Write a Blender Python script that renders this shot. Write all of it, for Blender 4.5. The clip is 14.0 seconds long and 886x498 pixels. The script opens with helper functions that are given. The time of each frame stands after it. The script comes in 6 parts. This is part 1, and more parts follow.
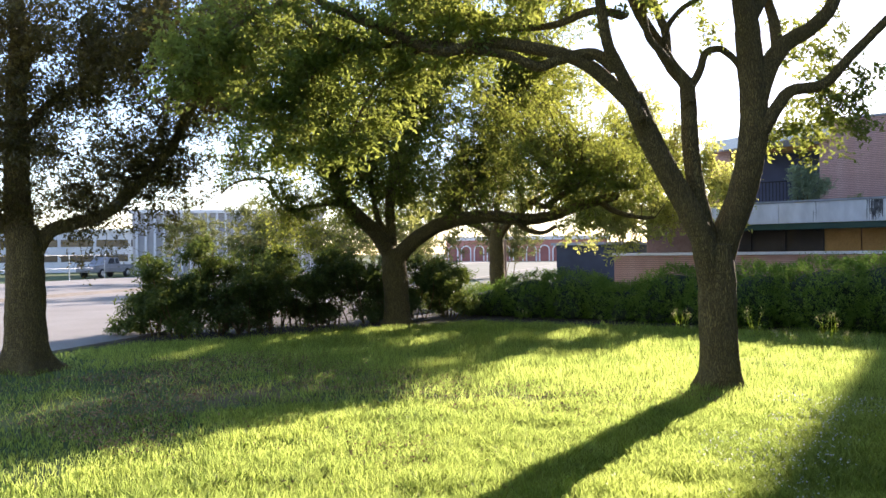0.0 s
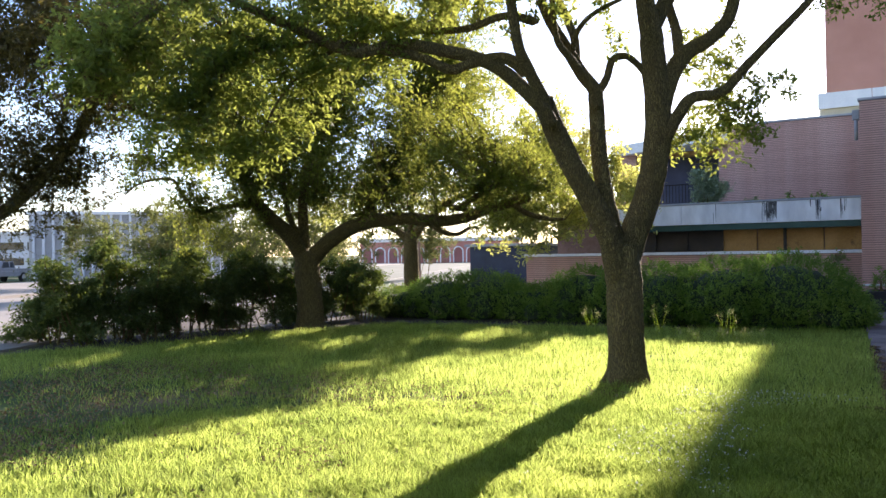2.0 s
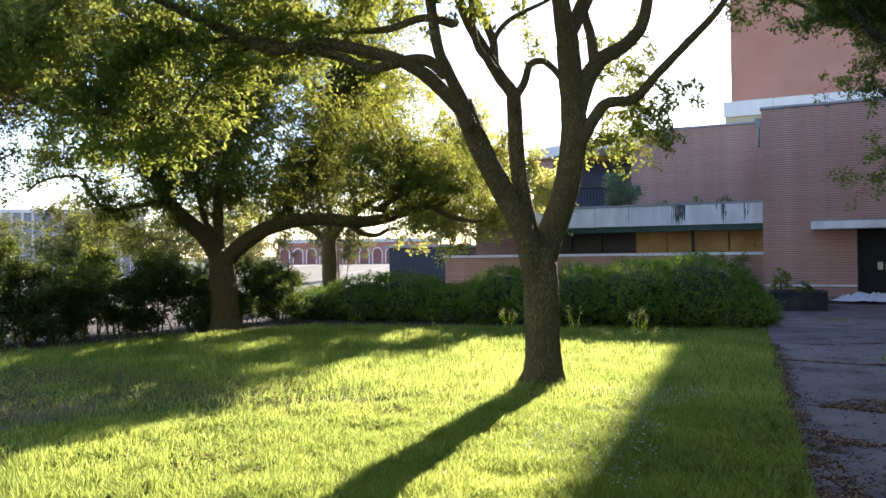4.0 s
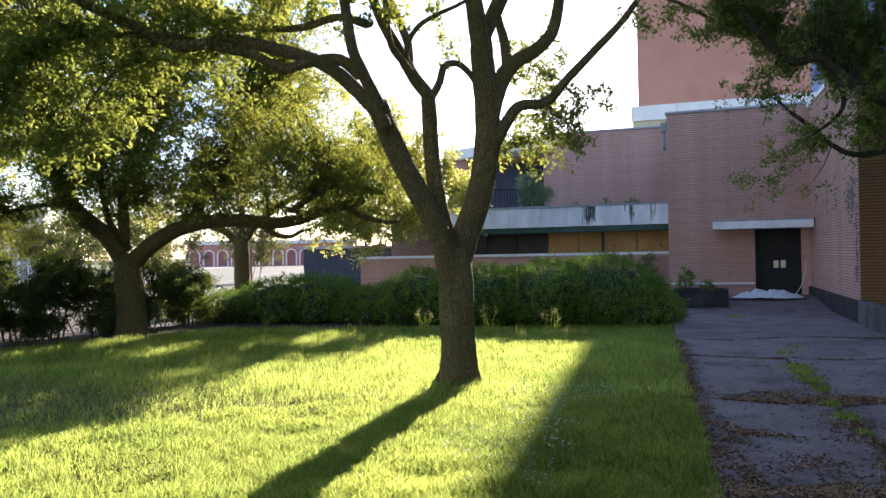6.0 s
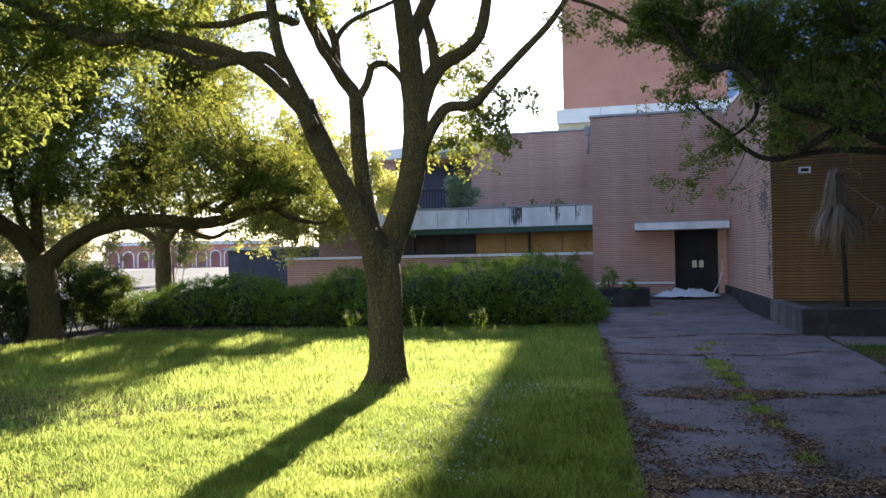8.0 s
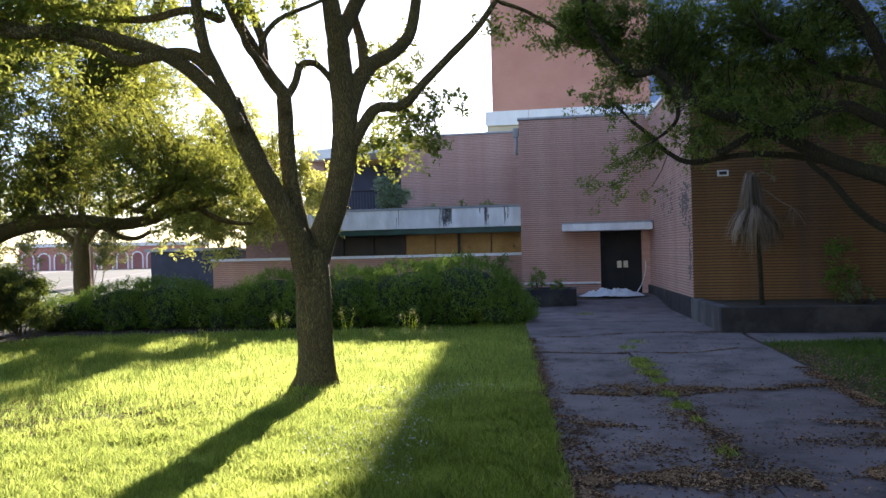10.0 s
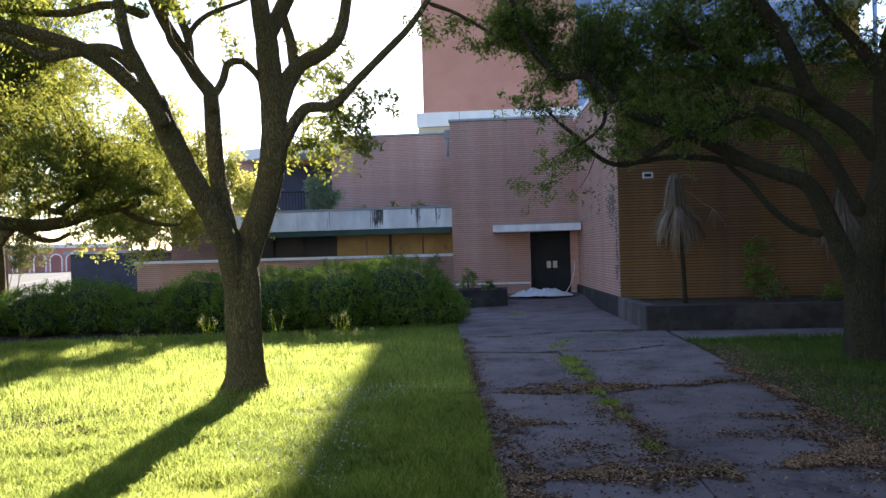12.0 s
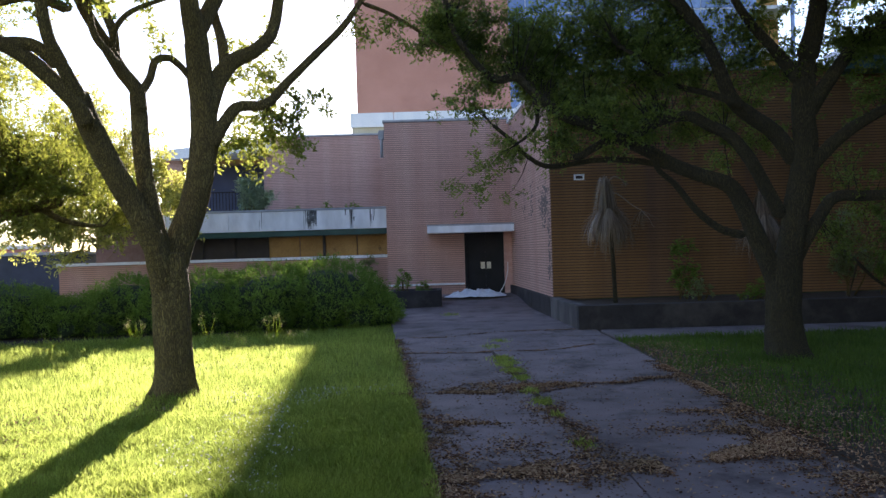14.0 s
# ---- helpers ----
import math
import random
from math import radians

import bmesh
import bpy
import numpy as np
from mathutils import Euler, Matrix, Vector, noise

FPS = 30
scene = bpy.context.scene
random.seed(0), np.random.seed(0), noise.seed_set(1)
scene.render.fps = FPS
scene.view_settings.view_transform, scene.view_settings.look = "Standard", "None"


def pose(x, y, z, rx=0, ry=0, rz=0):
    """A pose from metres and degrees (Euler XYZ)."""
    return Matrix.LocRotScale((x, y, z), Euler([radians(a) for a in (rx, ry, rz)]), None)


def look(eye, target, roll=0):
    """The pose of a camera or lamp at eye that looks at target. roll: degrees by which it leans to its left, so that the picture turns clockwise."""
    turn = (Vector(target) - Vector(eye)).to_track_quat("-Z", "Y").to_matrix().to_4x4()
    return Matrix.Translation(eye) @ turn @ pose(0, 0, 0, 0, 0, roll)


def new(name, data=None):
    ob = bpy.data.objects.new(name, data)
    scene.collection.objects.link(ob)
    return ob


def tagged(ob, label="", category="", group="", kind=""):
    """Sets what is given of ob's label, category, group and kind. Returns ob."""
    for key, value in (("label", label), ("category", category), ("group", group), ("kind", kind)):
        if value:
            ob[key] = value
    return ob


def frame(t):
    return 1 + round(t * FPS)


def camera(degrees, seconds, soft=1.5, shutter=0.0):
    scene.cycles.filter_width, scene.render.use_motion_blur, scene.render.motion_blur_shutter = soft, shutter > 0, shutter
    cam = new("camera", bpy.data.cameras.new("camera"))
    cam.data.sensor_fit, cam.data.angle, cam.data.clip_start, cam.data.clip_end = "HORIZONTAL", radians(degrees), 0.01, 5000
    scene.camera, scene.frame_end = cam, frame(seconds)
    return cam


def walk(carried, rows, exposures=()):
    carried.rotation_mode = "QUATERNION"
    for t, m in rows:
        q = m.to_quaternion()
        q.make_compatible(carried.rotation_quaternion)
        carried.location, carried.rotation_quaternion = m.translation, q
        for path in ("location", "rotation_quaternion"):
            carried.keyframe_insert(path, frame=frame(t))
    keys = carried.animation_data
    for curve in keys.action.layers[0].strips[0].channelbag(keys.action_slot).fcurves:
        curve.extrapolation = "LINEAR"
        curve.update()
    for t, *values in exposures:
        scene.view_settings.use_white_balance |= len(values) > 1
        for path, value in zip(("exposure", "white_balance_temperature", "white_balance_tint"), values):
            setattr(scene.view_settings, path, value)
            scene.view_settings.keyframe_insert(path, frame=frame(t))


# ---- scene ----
cam = camera(58.54, 14.0)

# The camera pans on a tripod, 1.7 m over the lawn.
EYE = (0.0, 0.0, 1.7)
PATH = [  # seconds, yaw, pitch, roll
    (0.0, 38.18, 0.30, 0.68),
    (0.5, 36.40, 0.31, 0.74),
    (1.0, 34.79, 0.30, 0.68),
    (1.5, 33.46, 0.32, 0.90),
    (2.0, 31.97, 0.34, 0.95),
    (2.5, 30.25, 0.32, 0.93),
    (3.0, 29.03, 0.33, 0.87),
    (5.5, 21.32, 0.30, 0.99),
    (6.0, 20.00, 0.30, 1.11),
    (6.5, 18.56, 0.29, 1.12),
    (7.0, 17.40, 0.29, 1.15),
    (7.5, 16.11, 0.27, 1.23),
    (8.0, 14.80, 0.25, 1.22),
    (10.5, 8.45, 0.19, 1.41),
    (11.0, 7.15, 0.17, 1.47),
    (11.5, 5.85, 0.16, 1.54),
    (12.0, 4.77, 0.16, 1.59),
    (12.5, 3.63, 0.15, 1.63),
    (13.0, 2.45, 0.11, 1.72),
    (13.5, 1.22, 0.11, 1.69),
    (14.0, 0.02, 0.10, 1.71),
]
walk(cam, [(t, pose(*EYE, 90 + pitch, roll, yaw)) for t, yaw, pitch, roll in PATH], [(0.0, 1.66, 6400, 24), (14.0, 1.66, 6400, 24)])

# ---- light ----
SUN_ELEVATION, SUN_AZIMUTH = radians(19.3), radians(94.8)
world = bpy.data.worlds.new("world")
scene.world = world
world.use_nodes = True
sky = world.node_tree.nodes.new("ShaderNodeTexSky")
sky.sky_type, sky.sun_disc = "NISHITA", False
sky.sun_elevation, sky.sun_rotation = SUN_ELEVATION, radians(90) - SUN_AZIMUTH
sky.air_density, sky.dust_density, sky.ozone_density = 1.0, 0.2, 1.6
background = world.node_tree.nodes["Background"]
background.inputs["Strength"].default_value = 0.115
world.node_tree.links.new(sky.outputs[0], background.inputs["Color"])

sun = new("sun", bpy.data.lights.new("sun", "SUN"))
sun.data.energy, sun.data.angle, sun.data.color = 5.0, radians(0.45), (1.0, 0.93, 0.80)
toward_sun = Vector((math.cos(SUN_ELEVATION) * math.cos(SUN_AZIMUTH), math.cos(SUN_ELEVATION) * math.sin(SUN_AZIMUTH), math.sin(SUN_ELEVATION)))
sun.matrix_world = look(toward_sun * 80, (0, 0, 0))

# ---- materials ----
def material(name):
    mat = bpy.data.materials.new(name)
    mat.use_nodes = True
    nodes, links = mat.node_tree.nodes, mat.node_tree.links
    return mat, nodes, links, nodes["Principled BSDF"]


def noise_node(nodes, links, scale, detail=4.0, rough=0.6, coord="Object", stretch=None):
    place = nodes.new("ShaderNodeTexCoord")
    tex = nodes.new("ShaderNodeTexNoise")
    tex.inputs["Scale"].default_value, tex.inputs["Detail"].default_value, tex.inputs["Roughness"].default_value = scale, detail, rough
    if stretch:
        mapping = nodes.new("ShaderNodeMapping")
        mapping.inputs["Scale"].default_value = stretch
        links.new(place.outputs[coord], mapping.inputs["Vector"])
        links.new(mapping.outputs["Vector"], tex.inputs["Vector"])
    else:
        links.new(place.outputs[coord], tex.inputs["Vector"])
    return tex


def ramp_node(nodes, links, source, stops):
    ramp = nodes.new("ShaderNodeValToRGB")
    while len(ramp.color_ramp.elements) < len(stops):
        ramp.color_ramp.elements.new(0.5)
    for element, (at, colour) in zip(ramp.color_ramp.elements, stops):
        element.position, element.color = at, (*colour, 1.0)
    links.new(source, ramp.inputs["Fac"])
    return ramp


def mix_node(nodes, links, kind, fac, a, b):
    node = nodes.new("ShaderNodeMix")
    node.data_type, node.blend_type = "RGBA", kind
    for key, value in ((0, fac), (6, a), (7, b)):
        if hasattr(value, "links"):
            links.new(value, node.inputs[key])
        else:
            node.inputs[key].default_value = value if key == 0 else (*value, 1.0)
    return node.outputs[2]


def surface(name, dark, light, scale=6.0, rough=0.85, bump=0.3, fine=60.0, metallic=0.0, stain=None, stain_scale=0.7, vary=0.0, stretch=None, stain_at=(0.5, 0.68), bump_distance=0.01):
    """A weathered solid surface: two scales of colour variation, a stain and fine relief. vary: brightness change from piece to piece."""
    mat, nodes, links, bsdf = material(name)
    broad = noise_node(nodes, links, scale, stretch=stretch)
    colour = ramp_node(nodes, links, broad.outputs["Fac"], ((0.3, dark), (0.7, light))).outputs["Color"]
    grain = noise_node(nodes, links, fine, 3.0, stretch=stretch)
    speck = ramp_node(nodes, links, grain.outputs["Fac"], ((0.25, (0.72, 0.72, 0.72)), (0.75, (1.15, 1.15, 1.15))))
    colour = mix_node(nodes, links, "MULTIPLY", 0.8, colour, speck.outputs["Color"])
    if stain:
        patch = noise_node(nodes, links, stain_scale, 6.0, 0.7, stretch=stretch)
        mask = ramp_node(nodes, links, patch.outputs["Fac"], ((stain_at[0], (0, 0, 0)), (stain_at[1], (1, 1, 1))))
        colour = mix_node(nodes, links, "MIX", mask.outputs["Color"], colour, stain)
    if vary:
        info = nodes.new("ShaderNodeObjectInfo")
        spread = ramp_node(nodes, links, info.outputs["Random"], ((0.0, (1 - vary,) * 3), (1.0, (1 + vary,) * 3)))
        colour = mix_node(nodes, links, "MULTIPLY", 1.0, colour, spread.outputs["Color"])
    links.new(colour, bsdf.inputs["Base Color"])
    bsdf.inputs["Roughness"].default_value, bsdf.inputs["Metallic"].default_value = rough, metallic
    relief = nodes.new("ShaderNodeBump")
    relief.inputs["Strength"].default_value, relief.inputs["Distance"].default_value = bump, bump_distance
    links.new(grain.outputs["Fac"], relief.inputs["Height"])
    links.new(relief.outputs["Normal"], bsdf.inputs["Normal"])
    return mat


def leafy(name, dark, light, through_colour, share=0.45, gloss=0.12, gloss_rough=0.4, patch=1.2, thick=0.7):
    """Thin leaves: diffuse and translucent in one, with a little gloss; colour varies leaf by leaf and in broad patches."""
    mat, nodes, links, bsdf = material(name)
    nodes.remove(bsdf)
    geometry = nodes.new("ShaderNodeNewGeometry")
    colour = ramp_node(nodes, links, geometry.outputs["Random Per Island"], ((0.0, dark), (1.0, light))).outputs["Color"]
    broad = noise_node(nodes, links, patch, 2.0)
    tone = ramp_node(nodes, links, broad.outputs["Fac"], ((0.3, (0.7, 0.75, 0.7)), (0.7, (1.2, 1.15, 1.1)))).outputs["Color"]
    colour = mix_node(nodes, links, "MULTIPLY", 1.0, colour, tone)
    glow = mix_node(nodes, links, "MULTIPLY", 1.0, ramp_node(nodes, links, geometry.outputs["Random Per Island"], ((0.0, tuple(thick * c for c in through_colour)), (1.0, through_colour))).outputs["Color"], tone)
    diffuse, thin, shine = nodes.new("ShaderNodeBsdfDiffuse"), nodes.new("ShaderNodeBsdfTranslucent"), nodes.new("ShaderNodeBsdfGlossy")
    links.new(colour, diffuse.inputs["Color"])
    links.new(glow, thin.inputs["Color"])
    shine.inputs["Roughness"].default_value = gloss_rough
    first, second = nodes.new("ShaderNodeMixShader"), nodes.new("ShaderNodeMixShader")
    first.inputs[0].default_value, second.inputs[0].default_value = share, gloss
    links.new(diffuse.outputs[0], first.inputs[1])
    links.new(thin.outputs[0], first.inputs[2])
    links.new(first.outputs[0], second.inputs[1])
    links.new(shine.outputs[0], second.inputs[2])
    links.new(second.outputs[0], nodes["Material Output"].inputs["Surface"])
    return mat


BRICK_PINK = surface("brick pink", (0.56, 0.31, 0.25), (0.68, 0.43, 0.36), 2.2, 0.9, 0.4, 30.0, vary=0.05, stretch=(1, 1, 3), stain=(0.40, 0.24, 0.21), stain_scale=0.8, stain_at=(0.55, 0.8))
# Browner, darker copy of the pink brick and mortar: oak shade put into colour.
BRICK_SHADED = surface("brick shaded", (0.215, 0.105, 0.038), (0.305, 0.160, 0.064), 2.2, 0.9, 0.4, 30.0, vary=0.08, stretch=(1, 1, 3), stain=(0.14, 0.085, 0.07), stain_scale=0.6, stain_at=(0.5, 0.75))
MORTAR_SHADED = surface("mortar shaded", (0.075, 0.042, 0.026), (0.115, 0.068, 0.046), 4.0, 0.95, 0.4, 80.0)
MORTAR = surface("mortar", (0.27, 0.158, 0.128), (0.35, 0.225, 0.185), 4.0, 0.95, 0.4, 80.0)
TOWER_BRICK = surface("tower brick", (0.49, 0.235, 0.172), (0.57, 0.285, 0.215), 0.5, 0.9, 0.2, 25.0)
WHITE_PAINT = surface("white painted concrete", (0.78, 0.79, 0.80), (0.88, 0.88, 0.88), 1.5, 0.7, 0.15, 40.0, stain=(0.40, 0.40, 0.40), stain_scale=1.1, stretch=(1, 1, 0.35), stain_at=(0.62, 0.78))
PANEL_WHITE = surface("white fascia paint", (0.84, 0.85, 0.87), (0.90, 0.90, 0.91), 0.8, 0.6, 0.04, 2.5, stain=(0.60, 0.61, 0.62), stain_scale=0.7, stretch=(1, 1, 0.4), stain_at=(0.64, 0.90))
GREY_CAP = surface("grey coping", (0.30, 0.31, 0.33), (0.44, 0.45, 0.47), 3.0, 0.8, 0.2)
DARK_STONE = surface("dark slate plinth", (0.020, 0.017, 0.018), (0.042, 0.037, 0.038), 2.5, 0.85, 0.4, 30.0, stain=(0.075, 0.066, 0.062), stain_scale=1.0)
GREEN_METAL = surface("green painted metal", (0.012, 0.055, 0.045), (0.03, 0.10, 0.08), 2.0, 0.5)
OCHRE = surface("ochre boarding", (0.36, 0.19, 0.055), (0.52, 0.30, 0.10), 1.2, 0.8, 0.2, 30.0, stain=(0.10, 0.05, 0.03), stain_scale=1.5, stain_at=(0.6, 0.7))
DARK_OPENING = surface("dark brown shutter", (0.020, 0.014, 0.012), (0.045, 0.030, 0.024), 2.0, 0.6)
DOOR_DARK = surface("dark painted door", (0.006, 0.006, 0.007), (0.014, 0.013, 0.014), 2.0, 0.75)
BRASS = surface("door plate", (0.45, 0.42, 0.34), (0.62, 0.58, 0.48), 8.0, 0.4, metallic=0.6)
NAVY = surface("navy cladding", (0.016, 0.022, 0.046), (0.032, 0.040, 0.078), 1.5, 0.6)
RECESS = surface("slate blue recess wall", (0.050, 0.058, 0.095), (0.075, 0.085, 0.130), 1.2, 0.8)
CONCRETE = surface("grey paving concrete", (0.146, 0.112, 0.110), (0.236, 0.188, 0.185), 1.1, 0.85, 0.35, 70.0, stain=(0.070, 0.052, 0.047), stain_scale=1.3, vary=0.10, stain_at=(0.50, 0.66))
ROAD = surface("pale road concrete", (0.22, 0.195, 0.165), (0.30, 0.27, 0.235), 0.3, 0.9, 0.2, 30.0)
LOT = surface("worn grassy lot", (0.085, 0.090, 0.050), (0.14, 0.14, 0.09), 0.15, 0.9, 0.2, 10.0)
SOIL = surface("dry soil and leaf litter", (0.035, 0.024, 0.015), (0.085, 0.058, 0.036), 3.0, 0.95, 0.8, 40.0)


def bark(name, furrow, ridge, pale):
    """Ridged bark: long plates between dark furrows, with a paler lichen cast."""
    mat, nodes, links, bsdf = material(name)
    place, mapping, cells = nodes.new("ShaderNodeTexCoord"), nodes.new("ShaderNodeMapping"), nodes.new("ShaderNodeTexVoronoi")
    mapping.inputs["Scale"].default_value = (2.4, 2.4, 0.24)
    warp = noise_node(nodes, links, 3.0, 3.0)
    links.new(place.outputs["Object"], mapping.inputs["Vector"])
    bend = nodes.new("ShaderNodeVectorMath")
    bend.operation = "MULTIPLY_ADD"
    links.new(warp.outputs["Color"], bend.inputs[0])
    bend.inputs[1].default_value = (0.35, 0.35, 0.35)
    links.new(mapping.outputs["Vector"], bend.inputs[2])
    cells.feature = "DISTANCE_TO_EDGE"
    cells.inputs["Scale"].default_value = 24.0
    links.new(bend.outputs[0], cells.inputs["Vector"])
    plates = ramp_node(nodes, links, cells.outputs["Distance"], ((0.0, (0, 0, 0)), (0.30, (1, 1, 1))))
    tone = ramp_node(nodes, links, noise_node(nodes, links, 2.0).outputs["Fac"], ((0.35, ridge), (0.7, pale))).outputs["Color"]
    links.new(mix_node(nodes, links, "MIX", plates.outputs["Color"], furrow, tone), bsdf.inputs["Base Color"])
    bsdf.inputs["Roughness"].default_value = 0.95
    fine = noise_node(nodes, links, 60.0, 3.0)
    first, second = nodes.new("ShaderNodeBump"), nodes.new("ShaderNodeBump")
    first.inputs["Strength"].default_value, first.inputs["Distance"].default_value = 0.9, 0.035
    second.inputs["Strength"].default_value, second.inputs["Distance"].default_value = 0.5, 0.008
    links.new(plates.outputs["Color"], first.inputs["Height"])
    links.new(fine.outputs["Fac"], second.inputs["Height"])
    links.new(first.outputs["Normal"], second.inputs["Normal"])
    links.new(second.outputs["Normal"], bsdf.inputs["Normal"])
    return mat


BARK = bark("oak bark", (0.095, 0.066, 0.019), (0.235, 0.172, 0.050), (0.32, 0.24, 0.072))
# Oak bark darkened for the crown's shade and greened slightly for moss.
SHADED_BARK = bark("shaded mossy bark", (0.030, 0.024, 0.010), (0.070, 0.056, 0.022), (0.105, 0.086, 0.034))
GRASS_SOIL = surface("lawn ground", (0.035, 0.065, 0.006), (0.07, 0.12, 0.012), 1.5, 0.95, 0.7, 50.0, stain=(0.15, 0.105, 0.045), stain_scale=0.55, stain_at=(0.50, 0.66))
OAK_LEAF = leafy("oak leaves", (0.044, 0.085, 0.014), (0.110, 0.170, 0.034), (0.51, 0.56, 0.105), 0.50, 0.02)
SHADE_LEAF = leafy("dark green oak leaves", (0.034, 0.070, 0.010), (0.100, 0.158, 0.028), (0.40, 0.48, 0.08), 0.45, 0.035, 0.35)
MID_LEAF = leafy("olive oak leaves", (0.045, 0.080, 0.010), (0.105, 0.150, 0.024), (0.45, 0.48, 0.075), 0.50, 0.02, patch=0.8)
FAR_LEAF = leafy("pale olive oak leaves", (0.080, 0.105, 0.024), (0.160, 0.190, 0.055), (0.80, 0.80, 0.20), 0.60, 0.03, patch=0.6)
STREET_LEAF = leafy("brownish oak leaves", (0.060, 0.050, 0.010), (0.135, 0.112, 0.026), (0.30, 0.23, 0.05), 0.40, 0.04)
HEDGE_LEAF = leafy("hedge leaves", (0.095, 0.180, 0.026), (0.235, 0.350, 0.068), (0.24, 0.36, 0.06), 0.25, 0.015)
GRASS = leafy("grass blades", (0.010, 0.031, 0.001), (0.038, 0.082, 0.002), (0.82, 0.98, 0.23), 0.60, 0.006, 0.30, 0.7, 0.42)
# Grass under the broad oak: its shade is put into the blade colour.
SHADE_GRASS = leafy("shaded grass blades", (0.045, 0.085, 0.016), (0.110, 0.170, 0.036), (0.20, 0.34, 0.04), 0.35, 0.015)

# ---- building kit ----
def part(name, bm, mat, parent=None, label="", smooth=False):
    mesh = bpy.data.meshes.new(name)
    bm.to_mesh(mesh)
    bm.free()
    if smooth:
        mesh.shade_smooth()
    mesh.materials.append(mat)
    ob = new(name, mesh)
    ob.parent = parent
    return tagged(ob, label)


def thing(name, label, category, at=(0, 0, 0), group="", kind="", turn=0.0):
    ob = new(name)
    ob.matrix_world = pose(*at, 0, 0, turn)
    ob.empty_display_size = 0.1
    return tagged(ob, label, category, group, kind)


def box(bm, x0, x1, y0, y1, z0, z1, bevel=0.0):
    made = bmesh.ops.create_cube(bm, size=1.0, matrix=Matrix.LocRotScale(((x0 + x1) / 2, (y0 + y1) / 2, (z0 + z1) / 2), None, (abs(x1 - x0), abs(y1 - y0), abs(z1 - z0))))
    if bevel:
        edges = list({e for v in made["verts"] for e in v.link_edges})
        bmesh.ops.bevel(bm, geom=edges, offset=bevel, segments=2, affect="EDGES", profile=0.6)
    return bm


def block(name, x0, x1, y0, y1, z0, z1, mat, parent=None, bevel=0.0, label=""):
    return part(name, box(bmesh.new(), x0, x1, y0, y1, z0, z1, bevel), mat, parent, label)


def mesh_of(name, verts, faces, mat, parent=None, label="", smooth=False):
    """A mesh from arrays: verts (n, 3) and faces (m, k), all of k corners."""
    verts, faces = np.asarray(verts, dtype=np.float32), np.asarray(faces, dtype=np.int32)
    mesh = bpy.data.meshes.new(name)
    mesh.vertices.add(len(verts))
    mesh.vertices.foreach_set("co", verts.ravel())
    mesh.loops.add(faces.size)
    mesh.loops.foreach_set("vertex_index", faces.ravel())
    mesh.polygons.add(len(faces))
    mesh.polygons.foreach_set("loop_start", np.arange(0, faces.size, faces.shape[1], dtype=np.int32))
    mesh.polygons.foreach_set("use_smooth", np.full(len(faces), smooth))
    mesh.update(calc_edges=True)
    mesh.validate()
    mesh.materials.append(mat)
    ob = new(name, mesh)
    ob.parent = parent
    return tagged(ob, label)

# ---- ground, road and paving ----
def sheet(name, points, z, mat, label, category, parent=None, kind="structure"):
    bm = bmesh.new()
    bm.faces.new([bm.verts.new((x, y, z)) for x, y in points])
    return tagged(part(name, bm, mat, parent), label, category, kind=kind)


sheet("ground", [(-1500, -1500), (1500, -1500), (1500, 1500), (-1500, 1500)], 0.0, GRASS_SOIL, "green lawn soil under the grass", "ground")

STREET_ALONG, STREET_ACROSS = Vector((-0.42, 0.9075)), Vector((-0.9075, -0.42))


def street(across, along):
    p = STREET_ACROSS * across + STREET_ALONG * along
    return p.x, p.y


def street_strip(name, n0, n1, z, mat, label, category, a0=-60, a1=160):
    return sheet(name, [street(n0, a0), street(n0, a1), street(n1, a1), street(n1, a0)], z, mat, label, category)


street_strip("road", 10.1, 24.0, 0.006, ROAD, "pale worn concrete street in low sun", "road")
street_strip("pavement", 24.25, 38.0, 0.12, ROAD, "pale concrete forecourt across the street", "pavement")
street_strip("pavement_lot", 41.0, 140.0, 0.02, ROAD, "pale parking lot behind a fence", "pavement", -60, 42)
sheet("pavement_far_lot", [(-24, 34), (-12, 40), (-70, 150), (-120, 150)], 0.03, LOT, "sunlit pale concrete lot beyond the trees", "pavement")
for n0, n1, top, label in ((9.95, 10.1, 0.05, "low worn concrete edging along the lawn"), (24.0, 24.25, 0.13, "raised concrete kerb along the street")):
    bm = bmesh.new()
    corners = [street(n0, -60), street(n1, -60), street(n1, 160), street(n0, 160)]
    low, high = [bm.verts.new((*c, -0.05)) for c in corners], [bm.verts.new((*c, top)) for c in corners]
    bm.faces.new(high)
    for k in range(4):
        bm.faces.new((low[k], low[(k + 1) % 4], high[(k + 1) % 4], high[k]))
    bmesh.ops.bevel(bm, geom=[e for e in bm.edges if e.verts[0].co.z > 0 and e.verts[1].co.z > 0], offset=0.02, segments=2, affect="EDGES")
    tagged(part("kerb", bm, ROAD), label, "kerb", kind="structure")


sheet("bed_soil", [(-16.0, 8.4), (-14.2, 8.75), (-12.6, 10.7), (-11.7, 12.9), (-10.7, 14.9), (-9.4, 16.3), (-5.0, 17.0), (-1.6, 17.8), (-1.4, 27.0), (-14.0, 27.0), (-20, 20)], 0.003, SOIL, "dark bare soil under the hedge and shrubs", "soil")


def rise(y):
    """Height of the walk: level on the lawn side, a gentle ramp up to the door."""
    t = min(1.0, max(0.0, (y - 21.6) / 3.0))
    return 0.22 * t * t * (3 - 2 * t)


